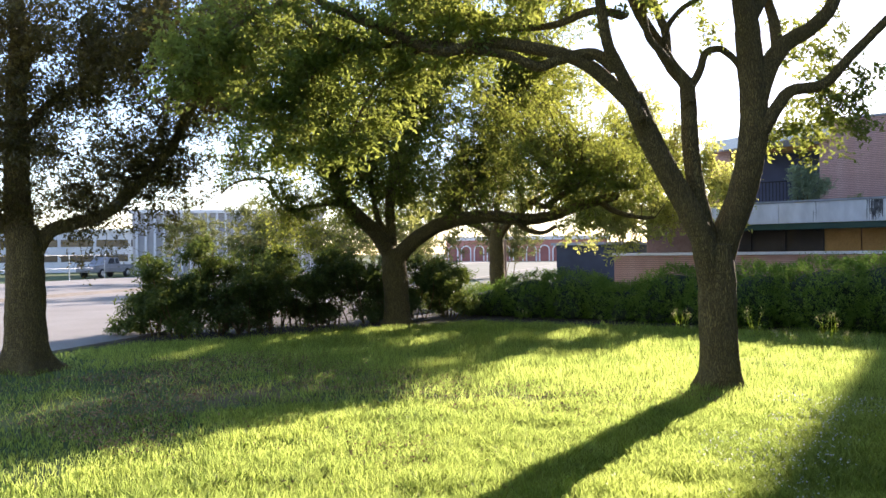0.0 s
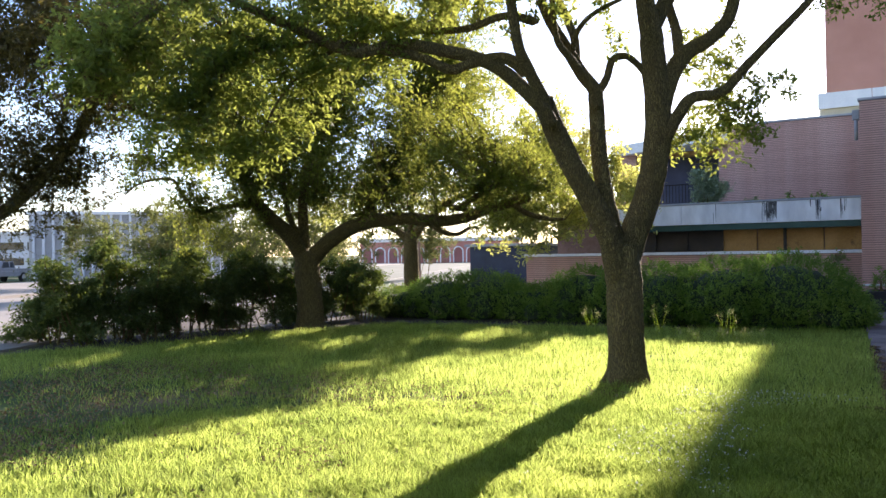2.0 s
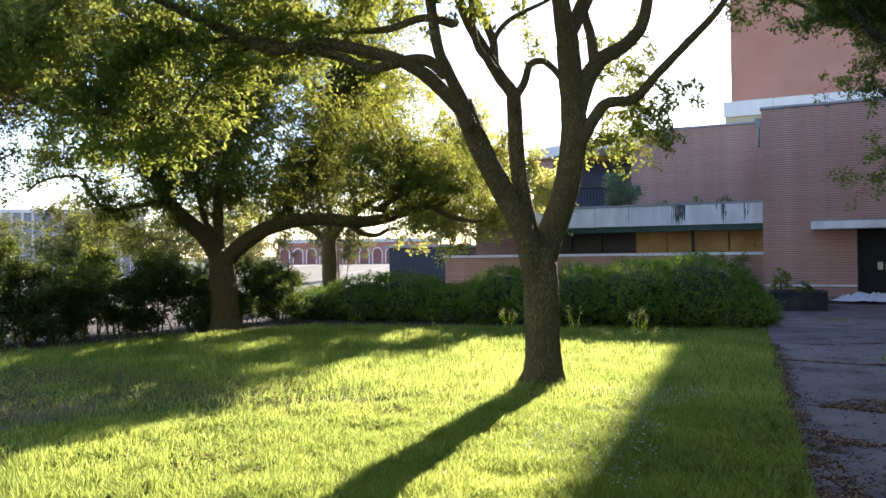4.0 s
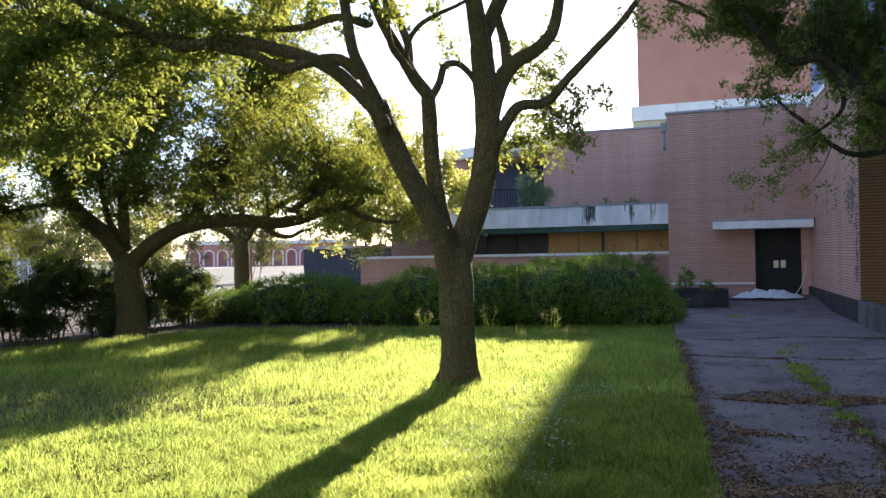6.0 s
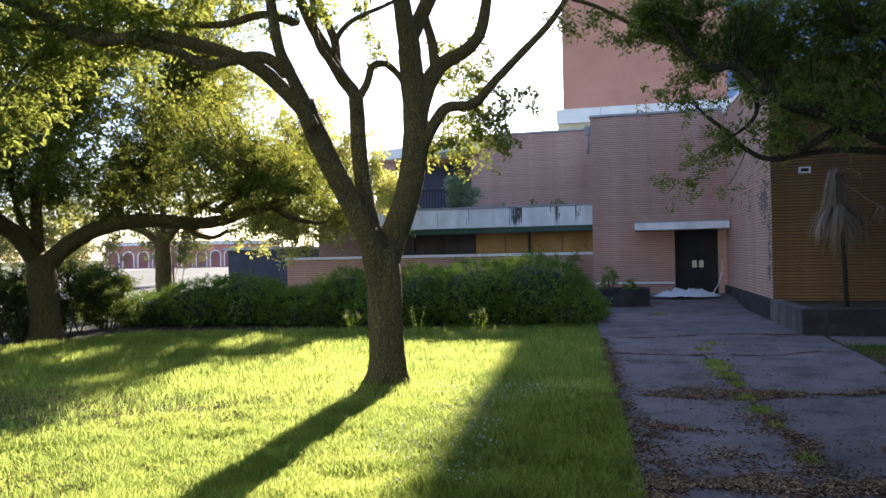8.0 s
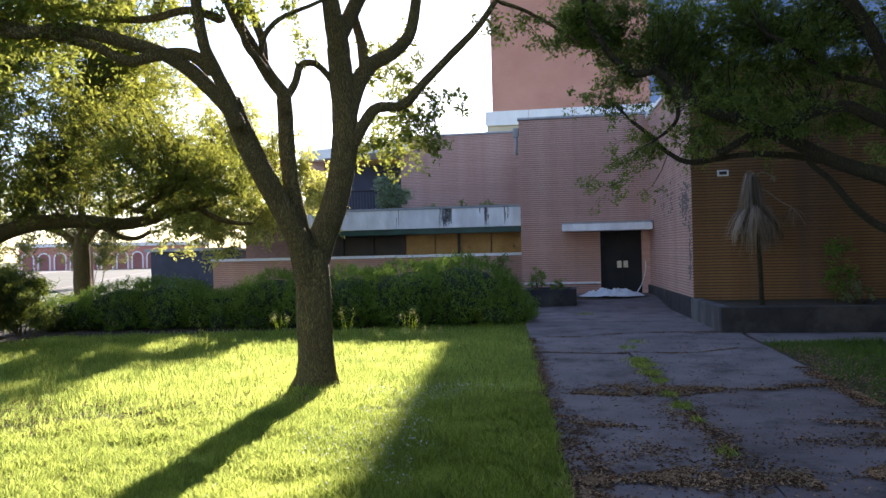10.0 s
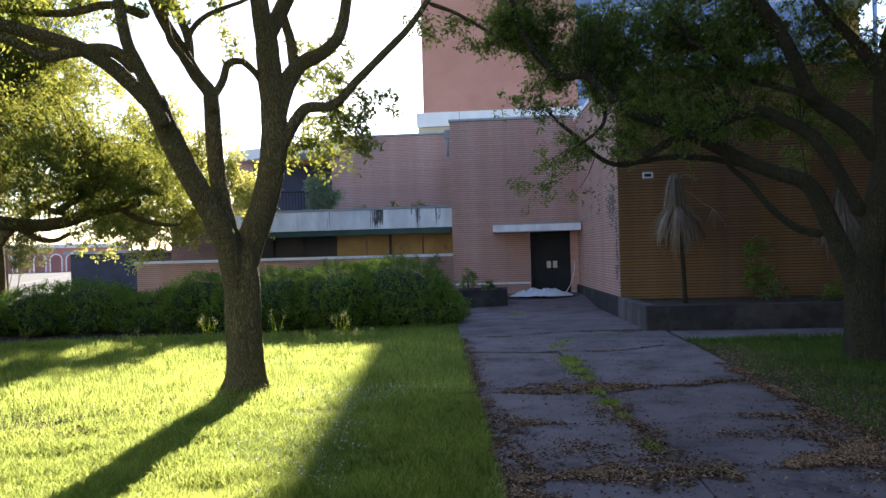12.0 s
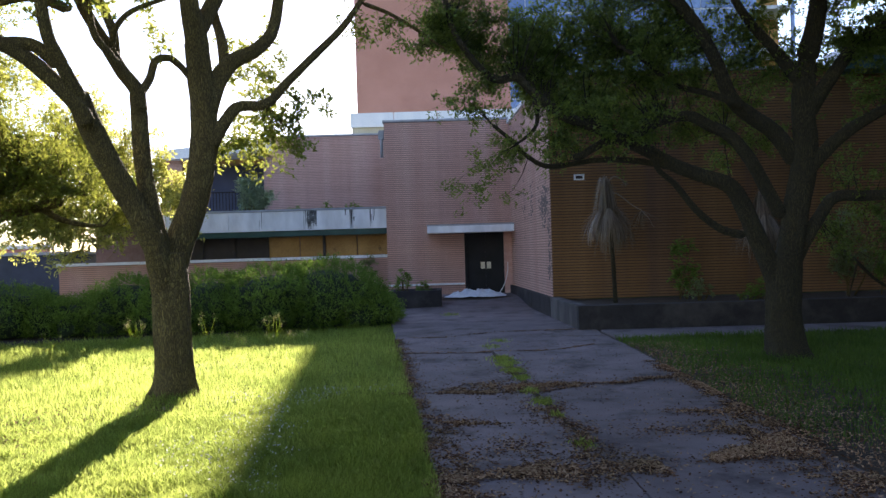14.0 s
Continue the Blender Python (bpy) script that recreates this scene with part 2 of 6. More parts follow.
def path_left(y):
    return -0.10 - 0.092 * (y - 5.7) + 0.05 * noise.noise(Vector((0.0, y * 0.9, 3.0)))


PATH_ROWS = [2.6, 5.9, 9.4, 12.9, 15.5, 18.2, 20.8, 23.4, 25.95]
ROW_BENDS = {1: ((-0.4, 5.55), (0.8, 5.88), (1.3, 6.1), (1.6, 5.9), (2.1, 6.06), (2.7, 6.4), (3.3, 6.65)),
             2: ((-0.5, 9.22), (0.6, 9.1), (0.95, 9.05), (1.3, 9.26), (1.7, 9.58), (2.2, 9.58), (2.7, 9.92), (3.3, 10.1)),
             3: ((-0.8, 12.94), (0.44, 12.75), (0.9, 12.86), (1.44, 12.74), (1.8, 12.8), (2.36, 13.27), (3.3, 13.9)),
             4: ((-0.9, 15.1), (0.0, 15.09), (0.32, 15.4), (1.1, 15.8), (1.7, 15.87), (3.3, 15.85))}
LONG_BEND = ((2.6, 1.45), (5.9, 1.30), (6.5, 1.11), (7.2, 1.16), (7.86, 1.09), (8.6, 1.02), (9.9, 0.96), (11.0, 0.90), (12.0, 0.80), (13.0, 0.73), (14.45, 1.02), (15.6, 1.0), (18.0, 0.7), (26.0, 0.9))


def bent(stops, at):
    return float(np.interp(at, [a for a, _ in stops], [b for _, b in stops]))


def cross_joint(j, x):
    way = bent(ROW_BENDS[j], x) if j in ROW_BENDS else PATH_ROWS[j]
    return way + 0.04 * noise.noise(Vector((x * 1.4, j * 7.3, 0.0))) + 0.03 * noise.noise(Vector((x * 4.0, j * 3.1, 5.0)))


def long_joint(i, y):
    if i == 0:
        return path_left(y)
    if i == 2:
        return 2.58 + 0.06 * noise.noise(Vector((1.0, y * 0.8, 9.0))) if y > 18.9 else 3.0 + 0.07 * noise.noise(Vector((2.0, y * 1.1, 9.0)))
    return bent(LONG_BEND, y) + 0.03 * noise.noise(Vector((5.0, y * 3.0, 2.0)))


def joint_gap(y):
    """Half the width of the broken joint along the path: open where grass has split the slabs."""
    return 0.006 + 0.055 * math.exp(-((y - 11.0) / 1.6) ** 2) + 0.03 * math.exp(-((y - 7.6) / 1.2) ** 2)


path = thing("path", "cracked dark grey concrete path strewn with leaf litter", "path", kind="structure")
bm = bmesh.new()
prev = None
for k in range(60):
    y = 2.6 + (25.95 - 2.6) * k / 59
    row = [bm.verts.new((x, y, rise(y) + 0.002 + 0.004)) for x in (path_left(y) - 0.08, 3.12 if y < 15.9 else 2.6)]
    if prev:
        bm.faces.new((prev[0], prev[1], row[1], row[0]))
    prev = row
part("joint_bed", bm, SOIL, path, "dark soil in the joints")


def slab(outline, parent, lift, tilt):
    """One concrete slab with a broken outline, proud of the soil in its joints."""
    bm = bmesh.new()
    cx, cy = sum(p[0] for p in outline) / len(outline), sum(p[1] for p in outline) / len(outline)
    top = [bm.verts.new((x, y, rise(y) + 0.03 + lift + tilt[0] * (x - cx) + tilt[1] * (y - cy))) for x, y in outline]
    low = [bm.verts.new((x, y, rise(y) - 0.05)) for x, y in outline]
    bm.faces.new(top)
    n = len(outline)
    for k in range(n):
        bm.faces.new((low[k], low[(k + 1) % n], top[(k + 1) % n], top[k]))
    bmesh.ops.triangulate(bm, faces=[f for f in bm.faces if len(f.verts) > 4])
    bmesh.ops.recalc_face_normals(bm, faces=bm.faces)
    return part("slab", bm, CONCRETE, parent)


rng_path = random.Random(4)
for j in range(len(PATH_ROWS) - 1):
    for i, after in ((0, 1), (1, 2)) if j < 3 else ((0, 2),):
        y0, y1 = PATH_ROWS[j], PATH_ROWS[j + 1]
        cuts = [0.0, 1.0]
        for c0, c1 in zip(cuts, cuts[1:]):
            g = 0.010
            outline = []

            def line(share, x, j=j):
                a, b = cross_joint(j, x), cross_joint(j + 1, x)
                wave = 0.0 if share in (0.0, 1.0) else 0.22 * noise.noise(Vector((x * 1.3, j * 5.0 + share, 8.0)))
                return a + (b - a) * share + wave

            steps = 10
            inner = lambda side, y: long_joint(side, y) + (joint_gap(y) if side == 1 else g)
            outer = lambda side, y: long_joint(side, y) - (joint_gap(y) if side == 1 else g)
            span = lambda y, k, i=i, after=after: inner(i, y) + (outer(after, y) - inner(i, y)) * k / steps
            middle0, middle1 = y0 + (y1 - y0) * c0, y0 + (y1 - y0) * c1
            outline += [(span(middle0, k), line(c0, span(middle0, k)) + g) for k in range(steps + 1)]
            ya, yb = line(c0, span(middle0, steps)), line(c1, span(middle1, steps))
            outline += [(outer(after, ya + (yb - ya) * k / 8), ya + (yb - ya) * k / 8) for k in range(1, 8)]
            outline += [(span(middle1, k), line(c1, span(middle1, k)) - g) for k in range(steps, -1, -1)]
            ya, yb = line(c0, span(middle0, 0)), line(c1, span(middle1, 0))
            outline += [(inner(i, yb + (ya - yb) * k / 8), yb + (ya - yb) * k / 8) for k in range(1, 8)]
            slab(outline, path, rng_path.uniform(-0.005, 0.007), (rng_path.uniform(-0.002, 0.002), rng_path.uniform(-0.0015, 0.0015)))
# the branch of the path along the planter
for k in range(7):
    x0 = 3.05 + k * 3.1
    slab([(x0 + 0.02 + a * 3.06 / 6, 14.25 + 0.05 * noise.noise(Vector((x0 + a, 1, 1)))) for a in range(7)] + [(x0 + 3.08 - a * 3.06 / 6, 15.66) for a in range(7)], path, rng_path.uniform(-0.008, 0.008), (0, 0))

# ---- the building ----
COURSE = 0.0677
STREAK = surface("damp brick stain", (0.13, 0.10, 0.095), (0.24, 0.17, 0.15), 9.0, 0.9)


def brick_wall(name, start, end, z0, z1, label, thick=0.3, mat=None, parent=None):
    """A wall of raked brick courses from start to end; the outer face lies to the right of the way. Each course is a piece."""
    a, b = Vector(start), Vector(end)
    length = (b - a).length
    turn = math.degrees(math.atan2(b.y - a.y, b.x - a.x))
    wall = thing(name, label, "wall", (a.x, a.y, 0.0), kind="structure", turn=turn)
    block("mortar", 0.0, length, 0.012, thick, z0, z1, MORTAR_SHADED if mat == BRICK_SHADED else MORTAR, wall)
    mesh = None
    count = round((z1 - z0) / COURSE)
    step = (z1 - z0) / count
    for k in range(count):
        if mesh is None:
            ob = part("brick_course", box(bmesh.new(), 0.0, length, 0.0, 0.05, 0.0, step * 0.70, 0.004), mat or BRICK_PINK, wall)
            mesh = ob.data
        else:
            ob = new("brick_course", mesh)
            ob.parent = wall
        ob.location = (0.0, 0.0, z0 + k * step + 0.002)
    return wall


brick_wall("wall_1", (-1.84, 26.0), (0.70, 26.0), 0.0, 5.95, "pinkish brick wall with raked horizontal joints beside the door")
brick_wall("wall_2", (0.70, 26.0), (2.28, 26.0), 2.30, 5.95, "pinkish brick wall over the entrance door")
brick_wall("wall_3", (2.60, 18.9), (25.0, 18.9), 0.45, 5.80, "brick wall with raked joints, coloured darker for shade, above a planter", mat=BRICK_SHADED)
brick_wall("wall_4", (2.25, 26.0), (2.60, 18.93), 0.5, 5.80, "brick side wall with dark water stains")
brick_wall("wall_5", (-13.15, 27.0), (-1.86, 27.0), 0.0, 1.52, "low brick wall under a pale sill behind the shrubs")
brick_wall("wall_6", (-13.15, 31.0), (-13.15, 27.02), 0.0, 1.52, "return of the low brick wall")
brick_wall("wall_7", (-7.40, 33.0), (-1.86, 33.0), 3.1, 6.60, "upper brick wall behind the balcony")
brick_wall("wall_8", (-12.3, 34.7), (-11.35, 34.7), 2.9, 6.0, "narrow upper brick pier at the balcony")
tagged(block("wall_9", -1.80, -1.50, 26.32, 45.0, 0.0, 5.9, MORTAR), "plain return wall of the entrance block", "wall", kind="structure")
tagged(block("wall_10", -7.35, -7.05, 33.32, 36.0, 3.1, 6.55, MORTAR), "return wall beside the balcony recess", "wall", kind="structure")
tagged(block("wall_11", -13.0, -1.85, 29.6, 29.9, 0.0, 3.0, MORTAR), "dark inner wall under the balcony", "wall", kind="structure")
tagged(block("wall_12", -11.4, -7.4, 35.6, 35.9, 3.0, 6.2, RECESS), "dark blue recess wall behind the balcony", "wall", kind="structure")
# Two walls out of view, added to keep sky light off the right side.
tagged(block("wall_14", 15.0, 15.3, -16.0, 15.7, 0.0, 9.0, BRICK_SHADED), "plain unseen brick wall added to cut sky light beyond the broad oak", "wall", kind="structure")
tagged(block("wall_15", 5.0, 14.98, -16.3, -16.0, 0.0, 9.0, BRICK_SHADED), "plain unseen brick wall added to cut sky light behind the yard", "wall", kind="structure")
tagged(block("wall_13", 24.7, 25.0, 19.25, 45.0, 0.0, 5.8, MORTAR), "far side wall of the brown block", "wall", kind="structure")

tagged(block("roof_1", -1.84, 25.0, 26.3, 45.0, 5.60, 5.75, GREY_CAP), "flat grey roof of the entrance block", "roof", kind="structure")
tagged(block("roof_2", 2.92, 24.7, 19.22, 26.28, 5.50, 5.62, GREY_CAP), "flat grey roof of the brown block", "roof", kind="structure")
tagged(block("roof_3", -7.0, -1.84, 33.32, 45.0, 6.30, 6.45, GREY_CAP), "flat grey roof of the upper wing", "roof", kind="structure")
for name, box_at, label in (
        ("trim_1", (-1.88, 2.25, 25.95, 26.32, 5.952, 6.03), "thin grey metal coping over the entrance wall"),
        ("trim_2", (2.55, 9.4, 18.85, 19.24, 5.802, 5.86), "thin grey coping over the brown wall"),
        ("trim_3", (-7.45, -1.86, 32.94, 33.34, 6.602, 6.68), "thin grey coping over the upper wall")):
    tagged(block(name, *box_at, GREY_CAP, None, 0.01), label, "coping", kind="structure")
bm = bmesh.new()
box(bm, 0.0, 7.08, -0.05, 0.34, 5.802, 5.92, 0.01)
coping = part("trim_4", bm, WHITE_PAINT)
coping.matrix_world = pose(2.25, 26.0, 0, 0, 0, math.degrees(math.atan2(-7.07, 0.35)))
tagged(coping, "white coping along the side wall", "coping", kind="structure")
eave = thing("roof_eave", "pale flat eave with a dark shadow band over the brown wall", "eave", kind="structure")
block("slab", 9.42, 25.0, 18.2, 19.3, 5.96, 6.16, WHITE_PAINT, eave, 0.01)
# Dark board stands in for the shadow under the eave.
block("shadow_band", 9.45, 25.0, 18.25, 18.9, 5.62, 5.955, GREEN_METAL, eave)

# the angled roof slab over the balcony
bm = bmesh.new()
outline = [(-12.45, 34.6), (-7.0, 31.9), (-7.0, 33.2), (-7.06, 40.0), (-12.45, 40.0)]
low, high = [bm.verts.new((*p, 5.98)) for p in outline], [bm.verts.new((*p, 6.42)) for p in outline]
bm.faces.new(low[::-1])
bm.faces.new(high)
for k in range(len(outline)):
    bm.faces.new((low[k], low[(k + 1) % 5], high[(k + 1) % 5], high[k]))
tagged(part("roof_4", bm, WHITE_PAINT), "white edged roof slab over the balcony", "roof", kind="structure")
tagged(block("roof_5", -12.3, -7.2, 34.8, 39.5, 5.80, 5.975, OCHRE), "brown soffit under the roof slab", "roof", kind="structure")

# balcony front: sill, boarded window band, green gutter and white panels
balcony = thing("balcony", "long balcony with weathered white fascia panels", "balcony", kind="structure")
for k, (x0, x1) in enumerate(((-10.2, -7.3), (-7.3, -4.72), (-4.72, -3.02), (-3.02, -1.86))):
    block("fascia_panel", x0 + 0.006, x1 - 0.006, 26.95, 27.10, 2.53, 3.19, PANEL_WHITE, balcony, 0.008)
block("coping", -10.25, -1.86, 26.92, 27.25, 3.192, 3.26, GREY_CAP, balcony, 0.01)
block("deck", -12.4, -1.86, 27.26, 35.6, 2.98, 3.12, GREY_CAP, balcony)
block("gutter", -10.2, -1.86, 27.0, 27.16, 2.33, 2.526, GREEN_METAL, balcony, 0.015)
bm = bmesh.new()
rng_stain = random.Random(3)
for k in range(66):
    cx = -4.50 + rng_stain.gauss(0, 0.11) if k < 48 else rng_stain.choice((-3.06, -3.35, -6.2, -2.4)) + rng_stain.gauss(0, 0.06)
    w, z_top = rng_stain.uniform(0.006, 0.024) if k < 48 else rng_stain.uniform(0.006, 0.02), 3.187 - (0.0 if rng_stain.random() < 0.6 else rng_stain.uniform(0.0, 0.3))
    z_low = max(2.54, z_top - rng_stain.uniform(0.15, 0.65))
    y = 26.9475 - 0.00012 * k
    bm.faces.new([bm.verts.new((cx + dx, y, z)) for dx, z in ((-w, z_top), (-w * 0.9, z_top * 0.6 + z_low * 0.4), (-w * 0.3, z_low), (w * 0.4, z_low + 0.03), (w * 0.8, z_top * 0.5 + z_low * 0.5), (w, z_top))])
part("grime_streak", bm, surface("black grime", (0.05, 0.05, 0.05), (0.20, 0.20, 0.20), 9.0, 0.9), balcony, "black grime streaks")
sill = tagged(block("trim_5", -13.2, -1.87, 26.93, 27.36, 1.522, 1.62, WHITE_PAINT, None, 0.012), "pale stone sill on the low wall", "sill", kind="structure")

window_band = thing("window_1", "boarded strip window with ochre and dark panels", "window", kind="structure")
for x0, x1, mat, label in ((-10.2, -8.4, DARK_OPENING, ""), (-8.4, -7.3, DARK_OPENING, ""), (-7.3, -6.12, DARK_OPENING, ""), (-6.12, -5.0, OCHRE, "ochre board"), (-5.0, -4.15, OCHRE, "ochre board"), (-4.15, -3.0, OCHRE, "ochre board"), (-3.0, -1.88, OCHRE, "ochre board")):
    block("panel", x0 + 0.02, x1 - 0.02, 27.62, 27.66, 1.63, 2.52, mat, window_band, 0.0, label)
for x in (-8.4, -7.3, -6.12, -4.15):
    block("post", x - 0.045, x + 0.045, 27.54, 27.66, 1.62, 2.97, DARK_OPENING, window_band, 0.008)
block("head", -10.2, -1.88, 27.5, 27.9, 2.525, 2.975, DARK_OPENING, window_band)

rail = thing("balcony_railing", "dark metal railing of thin upright bars on the balcony", "railing")
for k in range(30):
    block("bar", -10.6 + k * 0.125, -10.588 + k * 0.125 + 0.012, 31.0, 31.02, 3.12, 4.2, DOOR_DARK, rail)
for z in (3.25, 4.2):
    block("rail", -10.62, -6.95, 30.985, 31.035, z, z + 0.045, DOOR_DARK, rail)

# the entrance: canopy, double door, plinth and ledge
canopy = thing("door_canopy", "flat white concrete canopy over the entrance door", "canopy", kind="structure")
block("slab", -0.49, 0.82, 24.95, 25.995, 2.25, 2.47, PANEL_WHITE, canopy, 0.012)
block("slab", 0.83, 2.26, 24.95, 25.995, 2.25, 2.47, PANEL_WHITE, canopy, 0.012)
block("capping", -0.50, 2.27, 24.96, 25.995, 2.473, 2.52, GREY_CAP, canopy, 0.008)
door = thing("door_1", "dark double door with pale push plates under a canopy", "door", kind="structure")
block("frame", 0.70, 0.775, 25.98, 26.2, 0.22, 2.29, DOOR_DARK, door, 0.006)
block("frame", 2.0, 2.26, 25.98, 26.2, 0.22, 2.29, BRICK_PINK, door, 0.006)
block("lintel", 0.776, 1.999, 26.0, 26.2, 2.2, 2.29, DOOR_DARK, door)
for x0, x1, px in ((0.785, 1.382, 1.22), (1.392, 1.99, 1.42)):
    leaf = block("door_leaf", x0, x1, 26.08, 26.13, 0.24, 2.19, DOOR_DARK, door, 0.006)
    block("push_plate", px, px + 0.14, 26.07, 26.08, 1.06, 1.28, BRASS, leaf, 0.003, "pale worn push plate")
    part("handle", box(bmesh.new(), px + 0.05, px + 0.08, 26.03, 26.07, 0.98, 1.04, 0.008), DOOR_DARK, leaf)
block("backing", 0.70, 2.26, 26.16, 26.22, 0.22, 2.29, DOOR_DARK, door)
block("threshold", 0.70, 2.26, 25.9, 26.2, 0.15, 0.235, DARK_STONE, door, 0.01)
tagged(block("trim_6", -1.82, 0.68, 25.94, 26.0, 0.56, 0.62, WHITE_PAINT, None, 0.008), "thin pale stone ledge low on the wall", "ledge", kind="structure")
plinth = thing("plinth", "dark slate plinth along the side wall", "plinth", kind="structure", at=(2.25, 26.0, 0), turn=math.degrees(math.atan2(-7.07, 0.35)))
for k in range(5):
    block("plinth_block", k * 1.416 + 0.004, (k + 1) * 1.416 - 0.004, -0.08, 0.3, -0.05, 0.505, DARK_STONE, plinth, 0.012)

stain = thing("wall_stain", "dark water stains on the brick side wall", "stain", at=(2.25, 26.0, 0), kind="structure", turn=math.degrees(math.atan2(-7.07, 0.35)))
bm = bmesh.new()
for k in range(260):
    if k < 150:
        cx, z = 6.3 + rng_stain.gauss(0, 0.30), 2.75 + rng_stain.gauss(0, 0.26)
    elif k < 210:
        cx, z = 6.75 + rng_stain.gauss(0, 0.10), rng_stain.uniform(0.9, 2.3)
    else:
        cx, z = rng_stain.choice((3.0, 4.3)) + rng_stain.gauss(0, 0.15), 2.9 + rng_stain.gauss(0, 0.35)
    w, h, y = rng_stain.uniform(0.03, 0.10), rng_stain.uniform(0.02, 0.05), -0.002 - 0.00002 * k
    bm.faces.new([bm.verts.new((cx + dx, y, z + dz)) for dx, dz in ((-w, -h * 0.4), (-w * 0.3, -h), (w * 0.8, -h * 0.7), (w, h * 0.5), (w * 0.2, h), (-w * 0.8, h * 0.7))])
tagged(part("stain_patch", bm, STREAK, stain), kind="stuff")

planter = thing("planter", "long dark slate planter under the brown wall", "planter")
bm = box(bmesh.new(), 7.09, 9.98, -0.08, 0.17, -0.02, 0.505, 0.02)
bm.transform(pose(2.25, 26.0, 0, 0, 0, math.degrees(math.atan2(-7.07, 0.35))))
part("side_panel", bm, surface("weathered plinth", (0.045, 0.041, 0.043), (0.085, 0.078, 0.078), 2.5, 0.8, 0.4, 30.0, stain=(0.17, 0.155, 0.145), stain_scale=1.1, stretch=(1, 1, 0.3)), planter)
for k in range(3):
    block("front_panel", 2.66 + k * 7.36 + 0.003, 2.66 + (k + 1) * 7.36 - 0.003, 15.78, 16.02, -0.02, 0.51, DARK_STONE, planter, 0.018)
block("soil", 2.90, 24.7, 16.03, 18.88, 0.0, 0.43, SOIL, planter)
small_planter = thing("planter", "small dark slate planter box beside the entrance", "planter")
for x0, x1, y0, y1 in ((-1.56, -0.08, 22.3, 22.45), (-1.56, -0.08, 23.35, 23.5), (-1.56, -1.42, 22.46, 23.34), (-0.22, -0.08, 22.46, 23.34)):
    block("side_panel", x0, x1, y0, y1, 0.0, 0.58, DARK_STONE, small_planter, 0.015)
block("soil", -1.41, -0.23, 22.46, 23.34, 0.0, 0.5, SOIL, small_planter)

downpipe = thing("downpipe", "short grey metal downpipe with a hopper at the wall", "pipe")
bm = bmesh.new()
bmesh.ops.create_cone(bm, cap_ends=True, segments=12, radius1=0.05, radius2=0.05, depth=0.7, matrix=pose(-1.95, 26.3, 5.2))
part("pipe", bm, GREY_CAP, downpipe, smooth=True)
block("hopper", -2.05, -1.86, 26.22, 26.4, 5.45, 5.75, GREY_CAP, downpipe, 0.02)
vent = thing("wall_vent", "small pale vent with a dark slot on the brown wall", "vent")
block("vent_frame", 3.17, 3.42, 18.875, 18.9, 3.28, 3.42, WHITE_PAINT, vent, 0.006)
block("slot", 3.215, 3.375, 18.868, 18.876, 3.315, 3.385, DARK_OPENING, vent)

# the tower behind: brick slab, podium and glass front
GLASS = surface("blue tower glazing", (0.10, 0.17, 0.34), (0.20, 0.30, 0.52), 0.4, 0.18, 0.05, 3.0, vary=0.25)
FRAME_METAL = surface("pale mullion metal", (0.35, 0.38, 0.42), (0.5, 0.53, 0.56), 2.0, 0.5)
CREAM = surface("cream rendered wall", (0.55, 0.48, 0.34), (0.68, 0.60, 0.45), 0.6, 0.9)
tower = thing("tower_building", "tall tower of red brick and blue glazing behind the block", "building")
block("brick_wall", -6.73, 5.9, 65.0, 82.0, 0.0, 40.0, TOWER_BRICK, tower)
block("glazed_core", 5.9, 26.2, 65.35, 82.0, 0.0, 40.0, FRAME_METAL, tower)
block("stair_core", 26.2, 29.6, 68.5, 82.0, 0.0, 40.0, OCHRE, tower)
pane = None
for floor_level in range(11):
    for column in range(14):
        if pane is None:
            first = block("pane", 0.0, 1.37, 0.0, 0.06, 0.0, 1.62, GLASS, tower)
            pane = first.data
            obs = [first, new("pane", pane)]
        else:
            obs = [new("pane", pane), new("pane", pane)]
        for k, ob in enumerate(obs):
            ob.parent = tower
            ob.location = (5.95 + column * 1.45, 65.27, floor_level * 3.5 + 0.1 + k * 1.72)
for floor_level in range(11):
    block("floor_slab", 26.2, 29.5, 65.3, 68.5, floor_level * 3.5 - 0.15, floor_level * 3.5 + 0.15, FRAME_METAL, tower)
    block("railing", 26.3, 28.9, 65.32, 65.38, floor_level * 3.5 + 0.9, floor_level * 3.5 + 1.0, OCHRE, tower)
for x in (26.2, 29.35):
    block("column", x, x + 0.25, 65.28, 65.53, 0.0, 40.0, GLASS, tower)
podium = thing("podium_building", "cream podium with a white parapet before the tower", "building")
block("wall", -6.45, 22.0, 58.2, 64.9, 0.0, 10.9, CREAM, podium)
for k in range(9):
    block("parapet_panel", -6.55 + k * 3.2 + 0.02, -6.55 + (k + 1) * 3.2 - 0.02, 58.0, 58.2, 10.9, 11.95, WHITE_PAINT, podium, 0.02)

navy_shed = thing("shed", "low dark blue shed with a pale flat roof", "shed")
block("wall", -19.0, -15.9, 32.9, 36.5, 0.0, 2.0, NAVY, navy_shed)
block("roof", -19.2, -15.7, 32.7, 36.7, 2.0, 2.12, GREY_CAP, navy_shed, 0.01)

